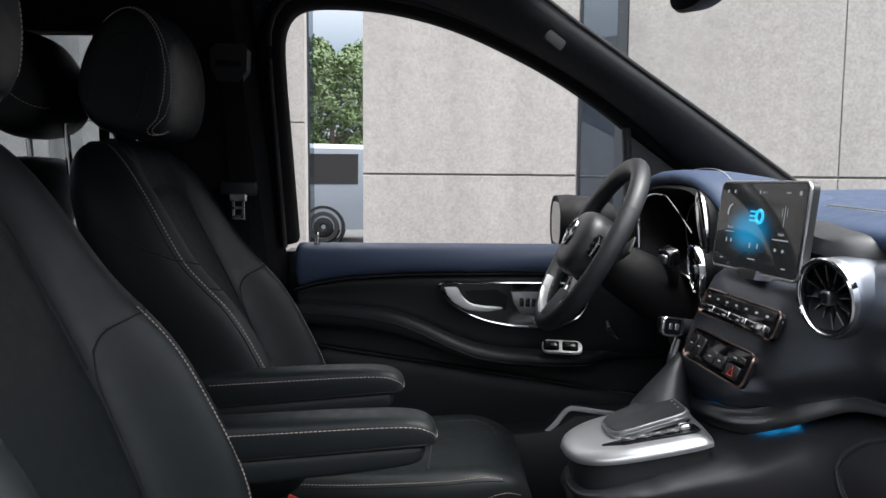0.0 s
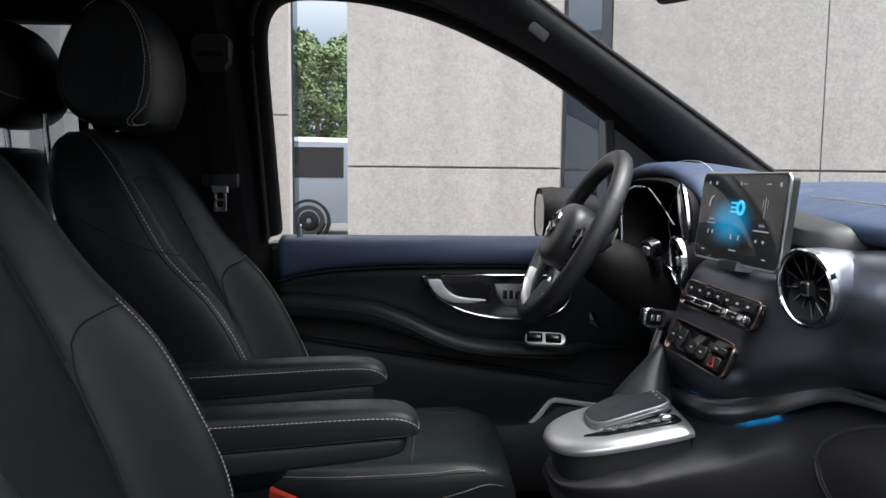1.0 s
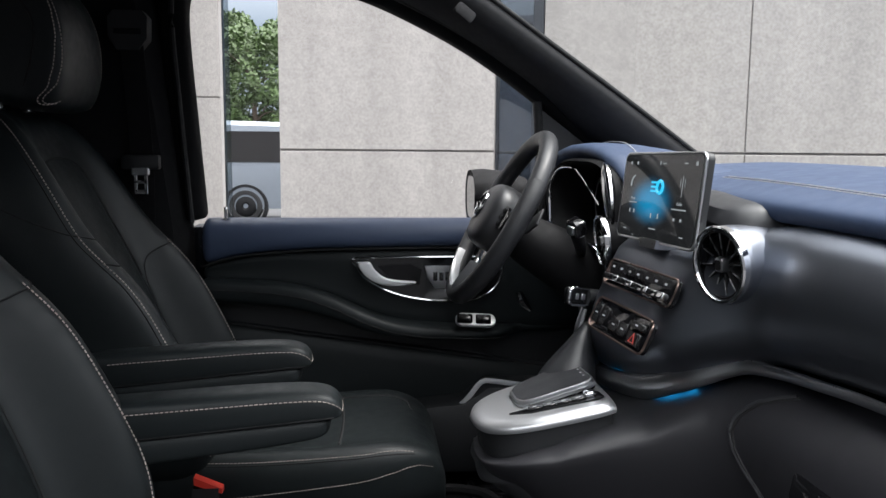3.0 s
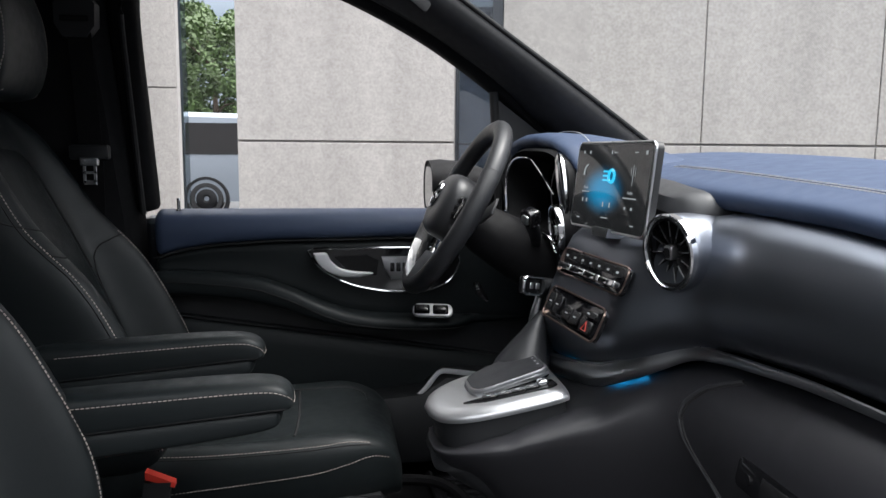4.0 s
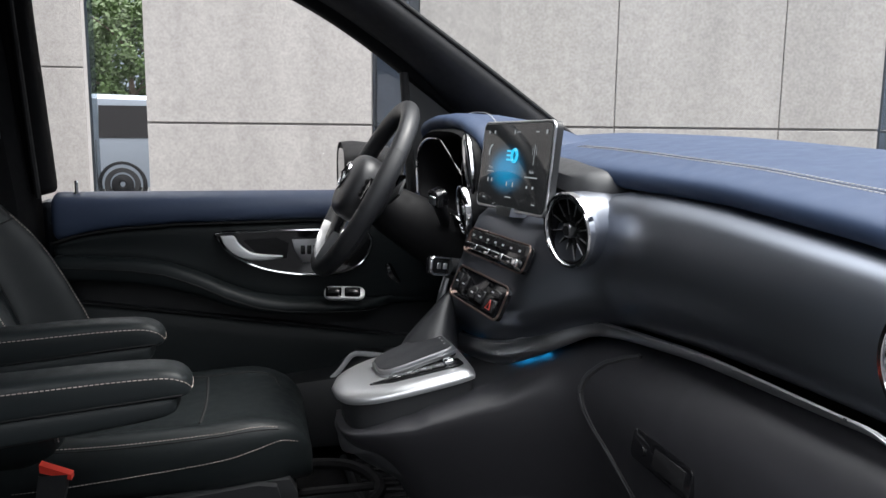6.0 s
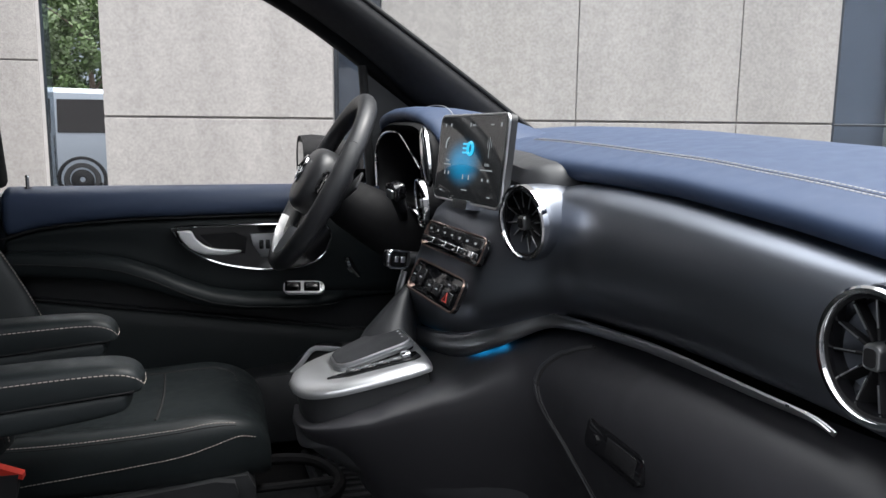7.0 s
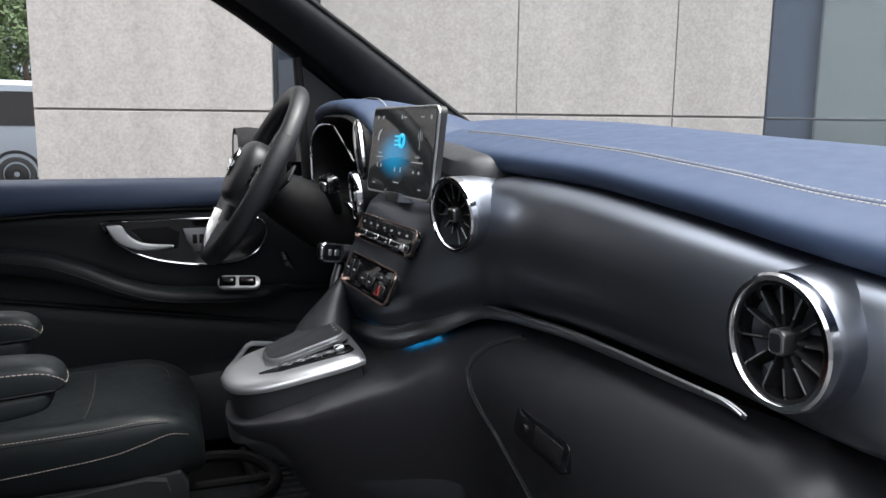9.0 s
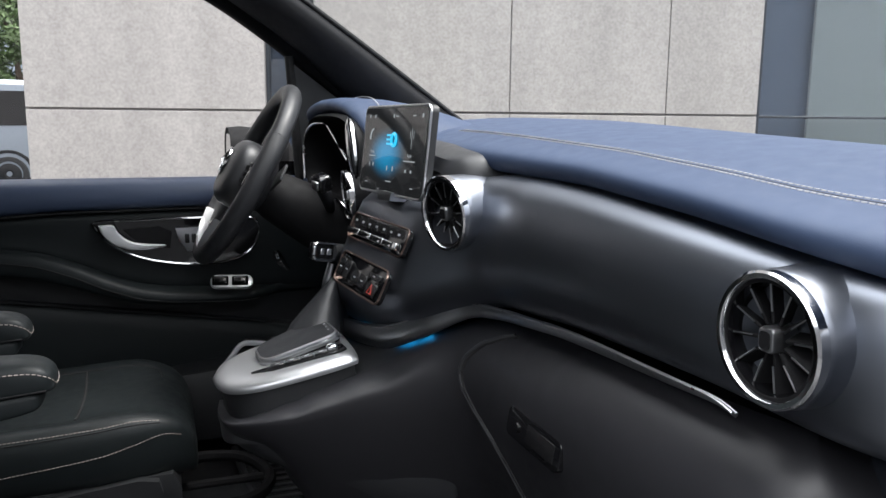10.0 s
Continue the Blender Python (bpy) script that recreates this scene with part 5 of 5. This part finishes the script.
def on_screen(fx, fy, dz=0.0008):
    return m @ Matrix.Translation((fx * w / 2, fy * h / 2, dz))


def bars(rows):
    return join(*[rbox((-a / 2, -b / 2, 0), (a / 2, b / 2, 0.0003), 0, m=on_screen(x, y)) for x, y, a, b in rows])


part("logo_shapes", join(*[rbox((-a / 2, -b / 2, 0), (a / 2, b / 2, 0.0003), 0, m=on_screen(x, y)) for x, y, a, b in ((-0.10, 0.34, 0.022, 0.0035), (-0.10, 0.24, 0.022, 0.0035), (-0.10, 0.14, 0.022, 0.0035))],
                        tube([on_screen(0.06, 0.24, 0.001) @ Vector((0.011 * math.cos(k * math.tau / 24), 0.011 * math.sin(k * math.tau / 24), 0)) for k in range(24)], 0.003, 6, True)), SCREEN_BLUE, disp, "blue glowing sign")
for bar in [(-0.80, 0.78, 0.006, 0.006), (-0.62, 0.78, 0.006, 0.006), (0.0, 0.78, 0.004, 0.007), (0.62, 0.78, 0.014, 0.002), (0.86, 0.78, 0.007, 0.007), (-0.62, -0.16, 0.034, 0.0018), (0.58, -0.22, 0.050, 0.0022),
                        (-0.68, -0.36, 0.004, 0.008), (-0.56, -0.36, 0.005, 0.007), (0.50, -0.44, 0.006, 0.005), (0.66, -0.44, 0.006, 0.005), (-0.75, -0.8, 0.012, 0.002), (0.72, -0.8, 0.012, 0.002), (0.0, -0.72, 0.026, 0.002), (-0.08, -0.42, 0.004, 0.009), (0.10, -0.42, 0.004, 0.009),
                        (0.60, 0.28, 0.0015, 0.036), (0.55, 0.36, 0.001, 0.014), (0.65, 0.36, 0.001, 0.014)]:
    part("menu_bar", bars([bar]), SCREEN_WHITE, disp, smooth=False)
lettering("Phone", 0.008, SCREEN_WHITE, on_screen(-0.62, -0.06), disp)
lettering("Radio", 0.008, SCREEN_WHITE, on_screen(0.58, -0.10), disp)
lettering("Search", 0.006, SCREEN_WHITE, on_screen(0.10, 0.78), disp)
part("phone_symbol", tube([on_screen(-0.62, 0.28, 0.001) @ Vector((0.016 * math.cos(t), 0.016 * math.sin(t), 0)) for t in [radians(100 + 12 * k) for k in range(9)]], 0.0016, 6), SCREEN_WHITE, disp)

# ---- steering wheel ----
C, U, R_ = Vector((0.325, 1.81, 1.253)), Vector((0.494, 0, 0.869)), Vector((0, -1, 0))
N = Vector((-0.869, 0, 0.494))
WM = Matrix(((R_.x, U.x, N.x, C.x), (R_.y, U.y, N.y, C.y), (R_.z, U.z, N.z, C.z), (0, 0, 0, 1)))
sw = thing("steering_wheel", tuple(C - N * 0.12), "black leather steering wheel with silver lower spoke", "steering wheel")
RM = 0.2005


def arc(a0, a1, n):
    return [WM @ Vector((RM * math.cos(radians(a0 + (a1 - a0) * k / n)), RM * math.sin(radians(a0 + (a1 - a0) * k / n)) * (0.985 if math.sin(radians(a0 + (a1 - a0) * k / n)) < -0.7 else 1), 0)) for k in range(n + 1)]


for a0, a1, mt in ((28, 152, WHEEL_LEATHER), (152, 228, WHEEL_PERF), (228, 312, WHEEL_LEATHER), (-48, 28, WHEEL_PERF)):
    part("rim", tube(arc(a0, a1, 30), 0.0205 if mt is WHEEL_LEATHER else 0.0212, 14, up=tuple(N)), mt, sw, "perforated leather grip" if mt is WHEEL_PERF else "smooth leather rim")
rings = []
for z, s in ((-0.06, 0.75), (-0.03, 0.95), (0.012, 1.0), (0.032, 0.95), (0.044, 0.80), (0.050, 0.45)):
    rings.append([WM @ Vector((0.098 * s * (abs(math.cos(t)) ** 0.75) * (1 if math.cos(t) > 0 else -1), -0.005 + 0.078 * s * (abs(math.sin(t)) ** 0.8) * (1 if math.sin(t) > 0 else -1), z)) for t in [k * math.tau / 36 for k in range(36)]])
hub = part("airbag_cover", loft(rings), PLASTIC_GREY, sw, "dark grey padded hub", sub=1)
part("badge_ring", tube([WM @ Vector((0.031 * math.cos(k * math.tau / 30), 0.006 + 0.031 * math.sin(k * math.tau / 30), 0.052)) for k in range(30)], 0.0030, 6, True), CHROME, hub, "chrome ring badge")
part("badge_spokes", join(*[tube([WM @ Vector((0, 0.006, 0.056)), WM @ Vector((0.030 * math.cos(radians(q)), 0.006 + 0.030 * math.sin(radians(q)), 0.052))], [0.006, 0.0016], 6) for q in (90, 210, 330)]), CHROME, hub)
for s in (-1, 1):
    sp_ = [[WM @ Vector((s * x, y + d, z + e)) for d, e in ((-0.022, 0.006), (0.0, 0.012), (0.022, 0.006), (0.022, -0.012), (-0.022, -0.012))] for x, y, z in ((0.07, 0.0, 0.0), (0.11, -0.002, -0.002), (0.15, -0.002, -0.004), (0.192, -0.004, 0.0))]
    spoke = part("spoke", loft(sp_), PIANO, sw, "glossy black spoke")
    part("key_panel", slab([(s * x, y) for x, y in ((0.085, -0.028), (0.085, 0.03), (0.125, 0.026), (0.15, 0.008), (0.14, -0.022))][::s], 0.006, WM @ Matrix.Translation((0, 0.0, 0.016)), 0.002), DARK_SATIN if s < 0 else PIANO, spoke, "button surround")
    for k in range(3):
        part("key", rbox((-0.008, -0.005, 0), (0.008, 0.005, 0.004), 0.002, 2, WM @ Matrix.Translation((s * 0.108, 0.016 - 0.015 * k, 0.016))), MATT_BLACK, spoke)
    part("lower_spoke", loft([[WM @ (Vector((s * x, y, z)) + Vector((s * nx * d, ny * d, e))) for d, e in ((-w_, 0.0), (-w_ * 0.5, 0.006), (w_ * 0.5, 0.006), (w_, 0.0), (w_, -0.012), (-w_, -0.012))]
                              for x, y, z, nx, ny, w_ in ((0.008, -0.186, 0.012, 0.35, 0.94, 0.010), (0.045, -0.172, 0.018, 0.5, 0.86, 0.011), (0.080, -0.146, 0.022, 0.62, 0.78, 0.010), (0.108, -0.112, 0.022, 0.70, 0.71, 0.006))], True), SILVER, sw, "satin silver lower spoke")
    part("shift_paddle", rbox((-0.03, -0.012, -0.004), (0.03, 0.03, 0.002), 0.003, 2, WM @ Matrix.Translation((s * 0.13, 0.02, -0.045)) @ pose(0, 0, 0, 0, 0, s * 30)), PLASTIC_GREY, sw)
part("spoke_web", slab([(-0.06, -0.05), (0.06, -0.05), (0.035, -0.185), (-0.035, -0.185)], 0.010, WM @ Matrix.Translation((0, 0, -0.006)), 0.002), PIANO, sw)
col = thing("steering_column", tuple(C - N * 0.2), "black plastic steering column with control stalk", "steering column")
part("shroud", loft([[WM @ Vector((a * math.cos(t), -0.012 + b * math.sin(t), z)) for t in [k * math.tau / 24 for k in range(24)]] for z, a, b in ((-0.05, 0.052, 0.048), (-0.08, 0.062, 0.056), (-0.14, 0.070, 0.064), (-0.26, 0.078, 0.076))]), MATT_BLACK, col)
sk = part("stalk", tube(spline([(0.50, 1.755, 1.175), (0.488, 1.715, 1.195), (0.474, 1.685, 1.220), (0.464, 1.668, 1.238)], 12), [0.010 + 0.0005 * i for i in range(13)], 10), PLASTIC, col, "black control stalk")
part("stalk_knob", rbox((-0.016, -0.020, -0.018), (0.016, 0.016, 0.018), 0.007, 3, Matrix.Translation((0.462, 1.662, 1.244)) @ pose(0, 0, 0, 15, -20, 20)), PIANO, sk)
part("stalk_button", rbox((-0.020, -0.009, -0.010), (-0.014, 0.009, 0.010), 0.004, 3, Matrix.Translation((0.460, 1.656, 1.245)) @ pose(0, 0, 0, 15, -20, 35)), SATIN, sk, "silver end button")
lv = part("left_stalk", tube([(0.44, 1.90, 1.17), (0.43, 1.98, 1.18)], [0.012, 0.010], 10), PLASTIC, col)

key = thing("key", (0.46, 1.60, 1.10), "black car key with chrome frame in the ignition", "key")
km = Matrix.Translation((0.448, 1.592, 1.112)) @ pose(0, 0, 0, 0, 10, 35)
part("key_body", rbox((-0.033, -0.008, -0.018), (0.03, 0.008, 0.018), 0.006, 3, km), PIANO, key)
part("key_frame", tube([km @ Vector((x, -0.009, y)) for x, y in rounded(0.062, 0.034, 0.010)], 0.0028, 6, True), CHROME, key, "chrome frame")
part("key_buttons", join(rbox((-0.012, -0.0095, -0.006), (-0.002, -0.007, 0.006), 0.001, 1, km), rbox((0.006, -0.0095, -0.006), (0.018, -0.007, 0.006), 0.001, 1, km)), DARK_SATIN, key)
part("ignition", tube([km @ Vector((0.025, 0, 0)), km @ Vector((0.07, 0, 0))], 0.018, 14), PLASTIC, key)
lever = thing("release_lever", (0.42, 2.03, 1.0), "small chrome-edged release lever under the dashboard", "lever")
part("lever", tube(spline([(0.415, 2.02, 1.045), (0.425, 2.02, 1.02), (0.445, 2.02, 0.995)], 8), [0.006, 0.009, 0.011, 0.012, 0.012, 0.011, 0.009, 0.007, 0.005], 8), CHROME, lever)

# ---- centre console ----
con = thing("centre_console", (0.45, 1.46, 0.5), "black centre console with silver shell and touchpad", "console")
CM = basis((0.336, 1.46, 0.925), (0.976, 0, 0.217), (0, 1, 0))
OUTL = [(-0.118, 0.05), (-0.113, 0.0), (-0.092, -0.045), (-0.042, -0.075), (0.05, -0.088), (0.122, -0.088), (0.138, -0.07), (0.142, 0.03), (0.138, 0.125), (0.11, 0.148), (0.03, 0.152), (-0.05, 0.138), (-0.10, 0.10)]
ol = [(p.x, p.y) for p in spline([(x, y, 0) for x, y in OUTL + OUTL[:1]], 72)[:-1]]


def scaled(k, z, du=0.0):
    return [CM @ Vector((du + 0.01 + (x - 0.01) * k, 0.03 + (y - 0.03) * k, z)) for x, y in ol]


part("silver_shell", loft([scaled(0.97, -0.014), scaled(0.99, -0.013), scaled(1.0, -0.009), scaled(0.998, -0.005), scaled(0.975, -0.001), scaled(0.93, 0.003), scaled(0.80, 0.007), scaled(0.3, 0.009)]), SHELL, con, "satin silver shell")
part("collar", loft([scaled(0.93, -0.012), scaled(0.935, -0.056), scaled(0.95, -0.064), scaled(1.02, -0.066), scaled(1.045, -0.070), scaled(1.045, -0.10)], caps=True), PLASTIC, con, "black collar under the shell")
# body
BODY_ST = [(0.228, 1.45, 1.57, 0.80, 0.818), (0.24, 1.41, 1.605, 0.78, 0.828), (0.265, 1.385, 1.635, 0.765, 0.840), (0.33, 1.365, 1.65, 0.72, 0.860), (0.40, 1.352, 1.655, 0.67, 0.884), (0.48, 1.336, 1.66, 0.62, 0.922), (0.54, 1.320, 1.66, 0.58, 0.952), (0.58, 1.30, 1.66, 0.55, 0.978), (0.61, 1.28, 1.66, 0.53, 1.0), (0.64, 1.26, 1.66, 0.52, 1.02)]
rings = []
for x, y0, y1, zb, zt in BODY_ST:
    r = min(0.03, (zt - zb) * 0.4)
    rings.append([Vector((x, y0 + 0.04, zt - 0.002)), Vector((x, y0 + 0.012, zt - 0.010)), Vector((x, y0, zt - 0.032)), Vector((x + 0.01, y0 + 0.012, (zt + zb) / 2)), Vector((x + 0.015, y0 + 0.03, zb)),
                  Vector((x + 0.015, y1 - 0.03, zb)), Vector((x + 0.01, y1 - 0.012, (zt + zb) / 2)), Vector((x, y1, zt - 0.032)), Vector((x, y1 - 0.012, zt - 0.010)), Vector((x, y1 - 0.04, zt - 0.002))])
part("console_body", loft(rings), PLASTIC_GREY, con, "black grained console body", sub=2)
part("ramp", loft([[Vector(p) for p in sec] for sec in (
    ((0.345, 1.555, 0.945), (0.345, 1.60, 0.94), (0.345, 1.615, 0.88), (0.40, 1.47, 0.89), (0.40, 1.46, 0.918)),
    ((0.405, 1.560, 1.005), (0.41, 1.615, 1.000), (0.42, 1.63, 0.90), (0.46, 1.50, 0.91), (0.452, 1.485, 0.938)),
    ((0.445, 1.568, 1.048), (0.455, 1.625, 1.040), (0.48, 1.645, 0.92), (0.48, 1.54, 0.93), (0.472, 1.525, 0.955)),
    ((0.484, 1.590, 1.092), (0.50, 1.632, 1.085), (0.54, 1.65, 0.95), (0.50, 1.585, 0.95), (0.474, 1.570, 0.985)))]), PLASTIC_GREY, con, "sloping side of the console", sub=1)
# touchpad and keys
PADO = [(-0.047, 0.055), (-0.030, 0.080), (0.03, 0.104), (0.086, 0.116), (0.108, 0.102), (0.117, 0.03), (0.112, -0.020), (0.05, -0.027), (-0.02, -0.027), (-0.043, -0.005)]
pd = [(p.x, p.y) for p in spline([(x, y, 0) for x, y in PADO + PADO[:1]], 48)[:-1]]
pm = CM @ Matrix.Translation((0.013, 0.010, 0.024)) @ pose(0, 0, 0, 0, -4, 0) @ Matrix.Diagonal((0.93, 0.93, 1, 1))
tpd = part("touchpad", slab(pd, 0.008, pm, 0.003), DARK_SATIN, con, "dark grey touchpad on a raised palm rest")
part("pad_edge", loft([[pm @ Vector((0.035 + (x - 0.035) * 1.03, 0.028 + (y - 0.028) * 1.03, z)) for x, y in pd] for z in (-0.008, -0.014)]), SATIN, tpd, "silver edge")
part("pad_foot", loft([[pm @ Vector((0.035 + (x - 0.035) * k, 0.028 + (y - 0.028) * k, z)) for x, y in pd] for z, k in ((-0.012, 0.97), (-0.019, 1.0))]), PIANO, tpd)
part("pad_top", slab([(0.035 + (x - 0.035) * 0.94, 0.028 + (y - 0.028) * 0.94) for x, y in pd], 0.002, pm @ Matrix.Translation((0, 0, 0.001))), PLASTIC_GREY, tpd)
for k in range(3):
    part("touch_key", rbox((-0.002, -0.002, 0), (0.002, 0.002, 0.0006), 0, m=pm @ Matrix.Translation((0.104, 0.055 - 0.022 * k, 0.0012))), PRINT, tpd, smooth=False)
kb = part("key_bar", slab([(-0.050, -0.028), (-0.012, -0.046), (0.112, -0.058), (0.124, -0.052), (0.122, -0.022), (0.10, -0.016)], 0.004, CM @ Matrix.Translation((0, 0, 0.0115)), 0.001), PIANO, con, "glossy black key bar")
for k in range(4):
    f = CM @ Matrix.Translation((-0.002 + 0.027 * k, -0.034 - 0.002 * k, 0.0115)) @ pose(0, 0, 0, 0, 0, -5)
    part("key", rbox((-0.0125, -0.008, 0), (0.0125, 0.008, 0.003), 0.001, 1, f), BUTTON, kb)
    part("symbol", rbox((-0.004, -0.001, 0.003), (0.004, 0.001, 0.0034), 0, m=f), PRINT, kb, smooth=False)
part("wheel_key", rbox((-0.010, -0.010, 0), (0.010, 0.010, 0.010), 0.004, 3, CM @ Matrix.Translation((0.100, -0.039, 0.0115)) @ pose(0, 0, 0, 0, 0, -5)), CHROME, kb, "chrome roller key")

tray = thing("floor_tray", (0.25, 1.80, 0.5), "black plastic tray on the cab floor", "tray")
part("tray_rim", tube(spline([(0.17, 1.62, 0.58), (0.30, 1.64, 0.58), (0.35, 1.74, 0.58), (0.30, 1.86, 0.58), (0.18, 1.88, 0.58), (0.14, 1.75, 0.58), (0.17, 1.62, 0.58)], 40)[:-1], 0.014, 8, True), MATT_BLACK, tray)
part("tray_bottom", rbox((0.14, 1.62, 0.50), (0.34, 1.88, 0.52), 0.004), PLASTIC, tray)
part("tray_divider", tube([(0.15, 1.75, 0.575), (0.34, 1.75, 0.575)], 0.010, 8), MATT_BLACK, tray)
mat_ = thing("floor_mat", (0.5, 1.80, 0.5), "ribbed dark rubber floor mat", "floor mat")
part("mat", rbox((0.30, 1.60, 0.501), (0.85, 2.06, 0.512), 0.004), RUBBER, mat_)
for k in range(14):
    part("rib", rbox((0.33, 1.63 + 0.03 * k, 0.512), (0.82, 1.645 + 0.03 * k, 0.518), 0.002, 1), PLASTIC_GREY, mat_)
part("mat_edge", tube(spline([(0.34, 1.60, 0.52), (0.33, 1.70, 0.52), (0.31, 1.85, 0.52), (0.30, 2.05, 0.52)], 14), 0.010, 8), PLASTIC_GREY, mat_)

# ---- belt, mirrors ----
belt = thing("seat_belt", (-0.54, 2.06, 1.0), "black seat belt hanging on the pillar with chrome tongue", "seat belt")
part("anchor", loft([[Vector((x, y, z)) for x, z in ((-0.588, 1.66), (-0.588, 1.705), (-0.575, 1.72), (-0.51, 1.72), (-0.498, 1.705), (-0.50, 1.655), (-0.52, 1.63), (-0.57, 1.63))] for y in (2.05, 2.015, 2.008)]), PLASTIC, belt, "black height adjuster")
part("anchor_slot", rbox((-0.575, 2.004, 1.665), (-0.512, 2.009, 1.678), 0.002), MATT_BLACK, belt)
part("strap", loft([[Vector((-0.565 + d, y, z)), Vector((-0.511 + d, y - 0.004, z)), Vector((-0.511 + d, y - 0.0055, z)), Vector((-0.565 + d, y - 0.0015, z))] for z, y, d in ((1.67, 2.018, 0.0), (1.5, 2.030, 0.006), (1.36, 2.040, 0.010), (1.15, 2.045, 0.006), (0.9, 2.045, 0.0))]), MATT_BLACK, belt, "black webbing")
part("strap_guide", rbox((-0.575, 2.02, 1.350), (-0.485, 2.045, 1.385), 0.006), PLASTIC, belt)
part("tongue", join(rbox((-0.552, 2.018, 1.335), (-0.508, 2.034, 1.357), 0.004), rbox((-0.546, 2.022, 1.295), (-0.538, 2.028, 1.340), 0.001), rbox((-0.522, 2.022, 1.295), (-0.514, 2.028, 1.340), 0.001), rbox((-0.546, 2.022, 1.290), (-0.514, 2.028, 1.303), 0.002), rbox((-0.546, 2.022, 1.316), (-0.514, 2.028, 1.324), 0.001)), CHROME, belt, "chrome belt tongue", smooth=False)

for o in belt.children:
    o.location.x += 0.016

om = thing("door_mirror", (0.42, 2.3, 1.2), "black outside mirror on the driver's door", "mirror")
part("housing", loft([[Vector((0.345 + d, 2.44 + (y - 2.44) * k, 1.262 + (z - 1.262) * k)) for y, z in [(2.44 + 0.115 * sgn_c, 1.262 + 0.085 * sgn_s) for sgn_c, sgn_s in [((abs(math.cos(t)) ** 0.85) * (1 if math.cos(t) > 0 else -1), (abs(math.sin(t)) ** 0.85) * (1 if math.sin(t) > 0 else -1)) for t in [q * math.tau / 28 for q in range(28)]]]]
                      for d, k in ((-0.0, 0.90), (-0.006, 0.96), (0.03, 1.0), (0.10, 0.92), (0.16, 0.7), (0.18, 0.3))]), MATT_BLACK, om, "black mirror housing")
part("mirror_glass", slab(rounded(0.175, 0.125, 0.05, 8), 0.002, basis((0.3415, 2.44, 1.262), (0, -1, 0), (0, 0, 1))), MIRROR, om, "mirror glass")
part("arm", loft([[Vector((x, y, z)) for x, z in ((0.40, 1.215), (0.50, 1.215), (0.50, 1.26), (0.40, 1.26))] for y in (2.17, 2.36)]), PIANO, om)
im = thing("rear_view_mirror", (0.42, 1.42, 1.7), "black rear-view mirror hanging from the windscreen", "mirror")
part("housing", loft([[Vector((0.415 + d + 0.06 * (1.42 - y), y, z)) for y, z in [(1.42 + 0.115 * k * math.cos(t), 1.738 + 0.045 * k * (abs(math.sin(t)) ** 0.7) * (1 if math.sin(t) > 0 else -1)) for t in [q * math.tau / 28 for q in range(28)]]] for d, k in ((0, 0.93), (0.006, 1.0), (0.035, 0.9), (0.05, 0.5))]), PLASTIC, im)
part("mirror_glass", slab([(0.105 * math.cos(q * math.tau / 28), 0.040 * (abs(math.sin(q * math.tau / 28)) ** 0.7) * (1 if math.sin(q * math.tau / 28) > 0 else -1)) for q in range(28)], 0.002, basis((0.413, 1.42, 1.738), (0.06, -1, 0), (0, 0, 1))), MIRROR, im)
part("stem", tube([(0.44, 1.42, 1.75), (0.45, 1.42, 1.80), (0.40, 1.42, 1.87)], 0.010, 8), PLASTIC, im)

# ---- the opened passenger door, swung forward: unseen, added to shade the near seat ----
dm = Matrix.Translation((0.93, 0.60, 0)) @ pose(0, 0, 0, 0, 0, 246)
open_door = thing("door_2", (0.93, 0.60, 0.5), "unseen opened passenger door, black trim and painted skin, added to shade the near seat", "door", kind="structure")
part("inner_trim", rbox((0.03, -0.05, 0.52), (1.12, 0.02, 1.21), 0.02, 3, dm), PLASTIC, open_door, "black inner trim")
part("outer_skin", rbox((0.0, -0.11, 0.35), (1.15, -0.052, 1.20), 0.02, 2, dm), BODY, open_door, "dark painted outer skin")
part("window_frame", join(tube([dm @ Vector((0.1, -0.05, 1.2)), dm @ Vector((0.55, -0.05, 1.66)), dm @ Vector((0.9, -0.05, 1.82)), dm @ Vector((1.10, -0.05, 1.80)), dm @ Vector((1.12, -0.05, 1.2))], 0.025, 8)), HEADLINER, open_door, "black window frame")
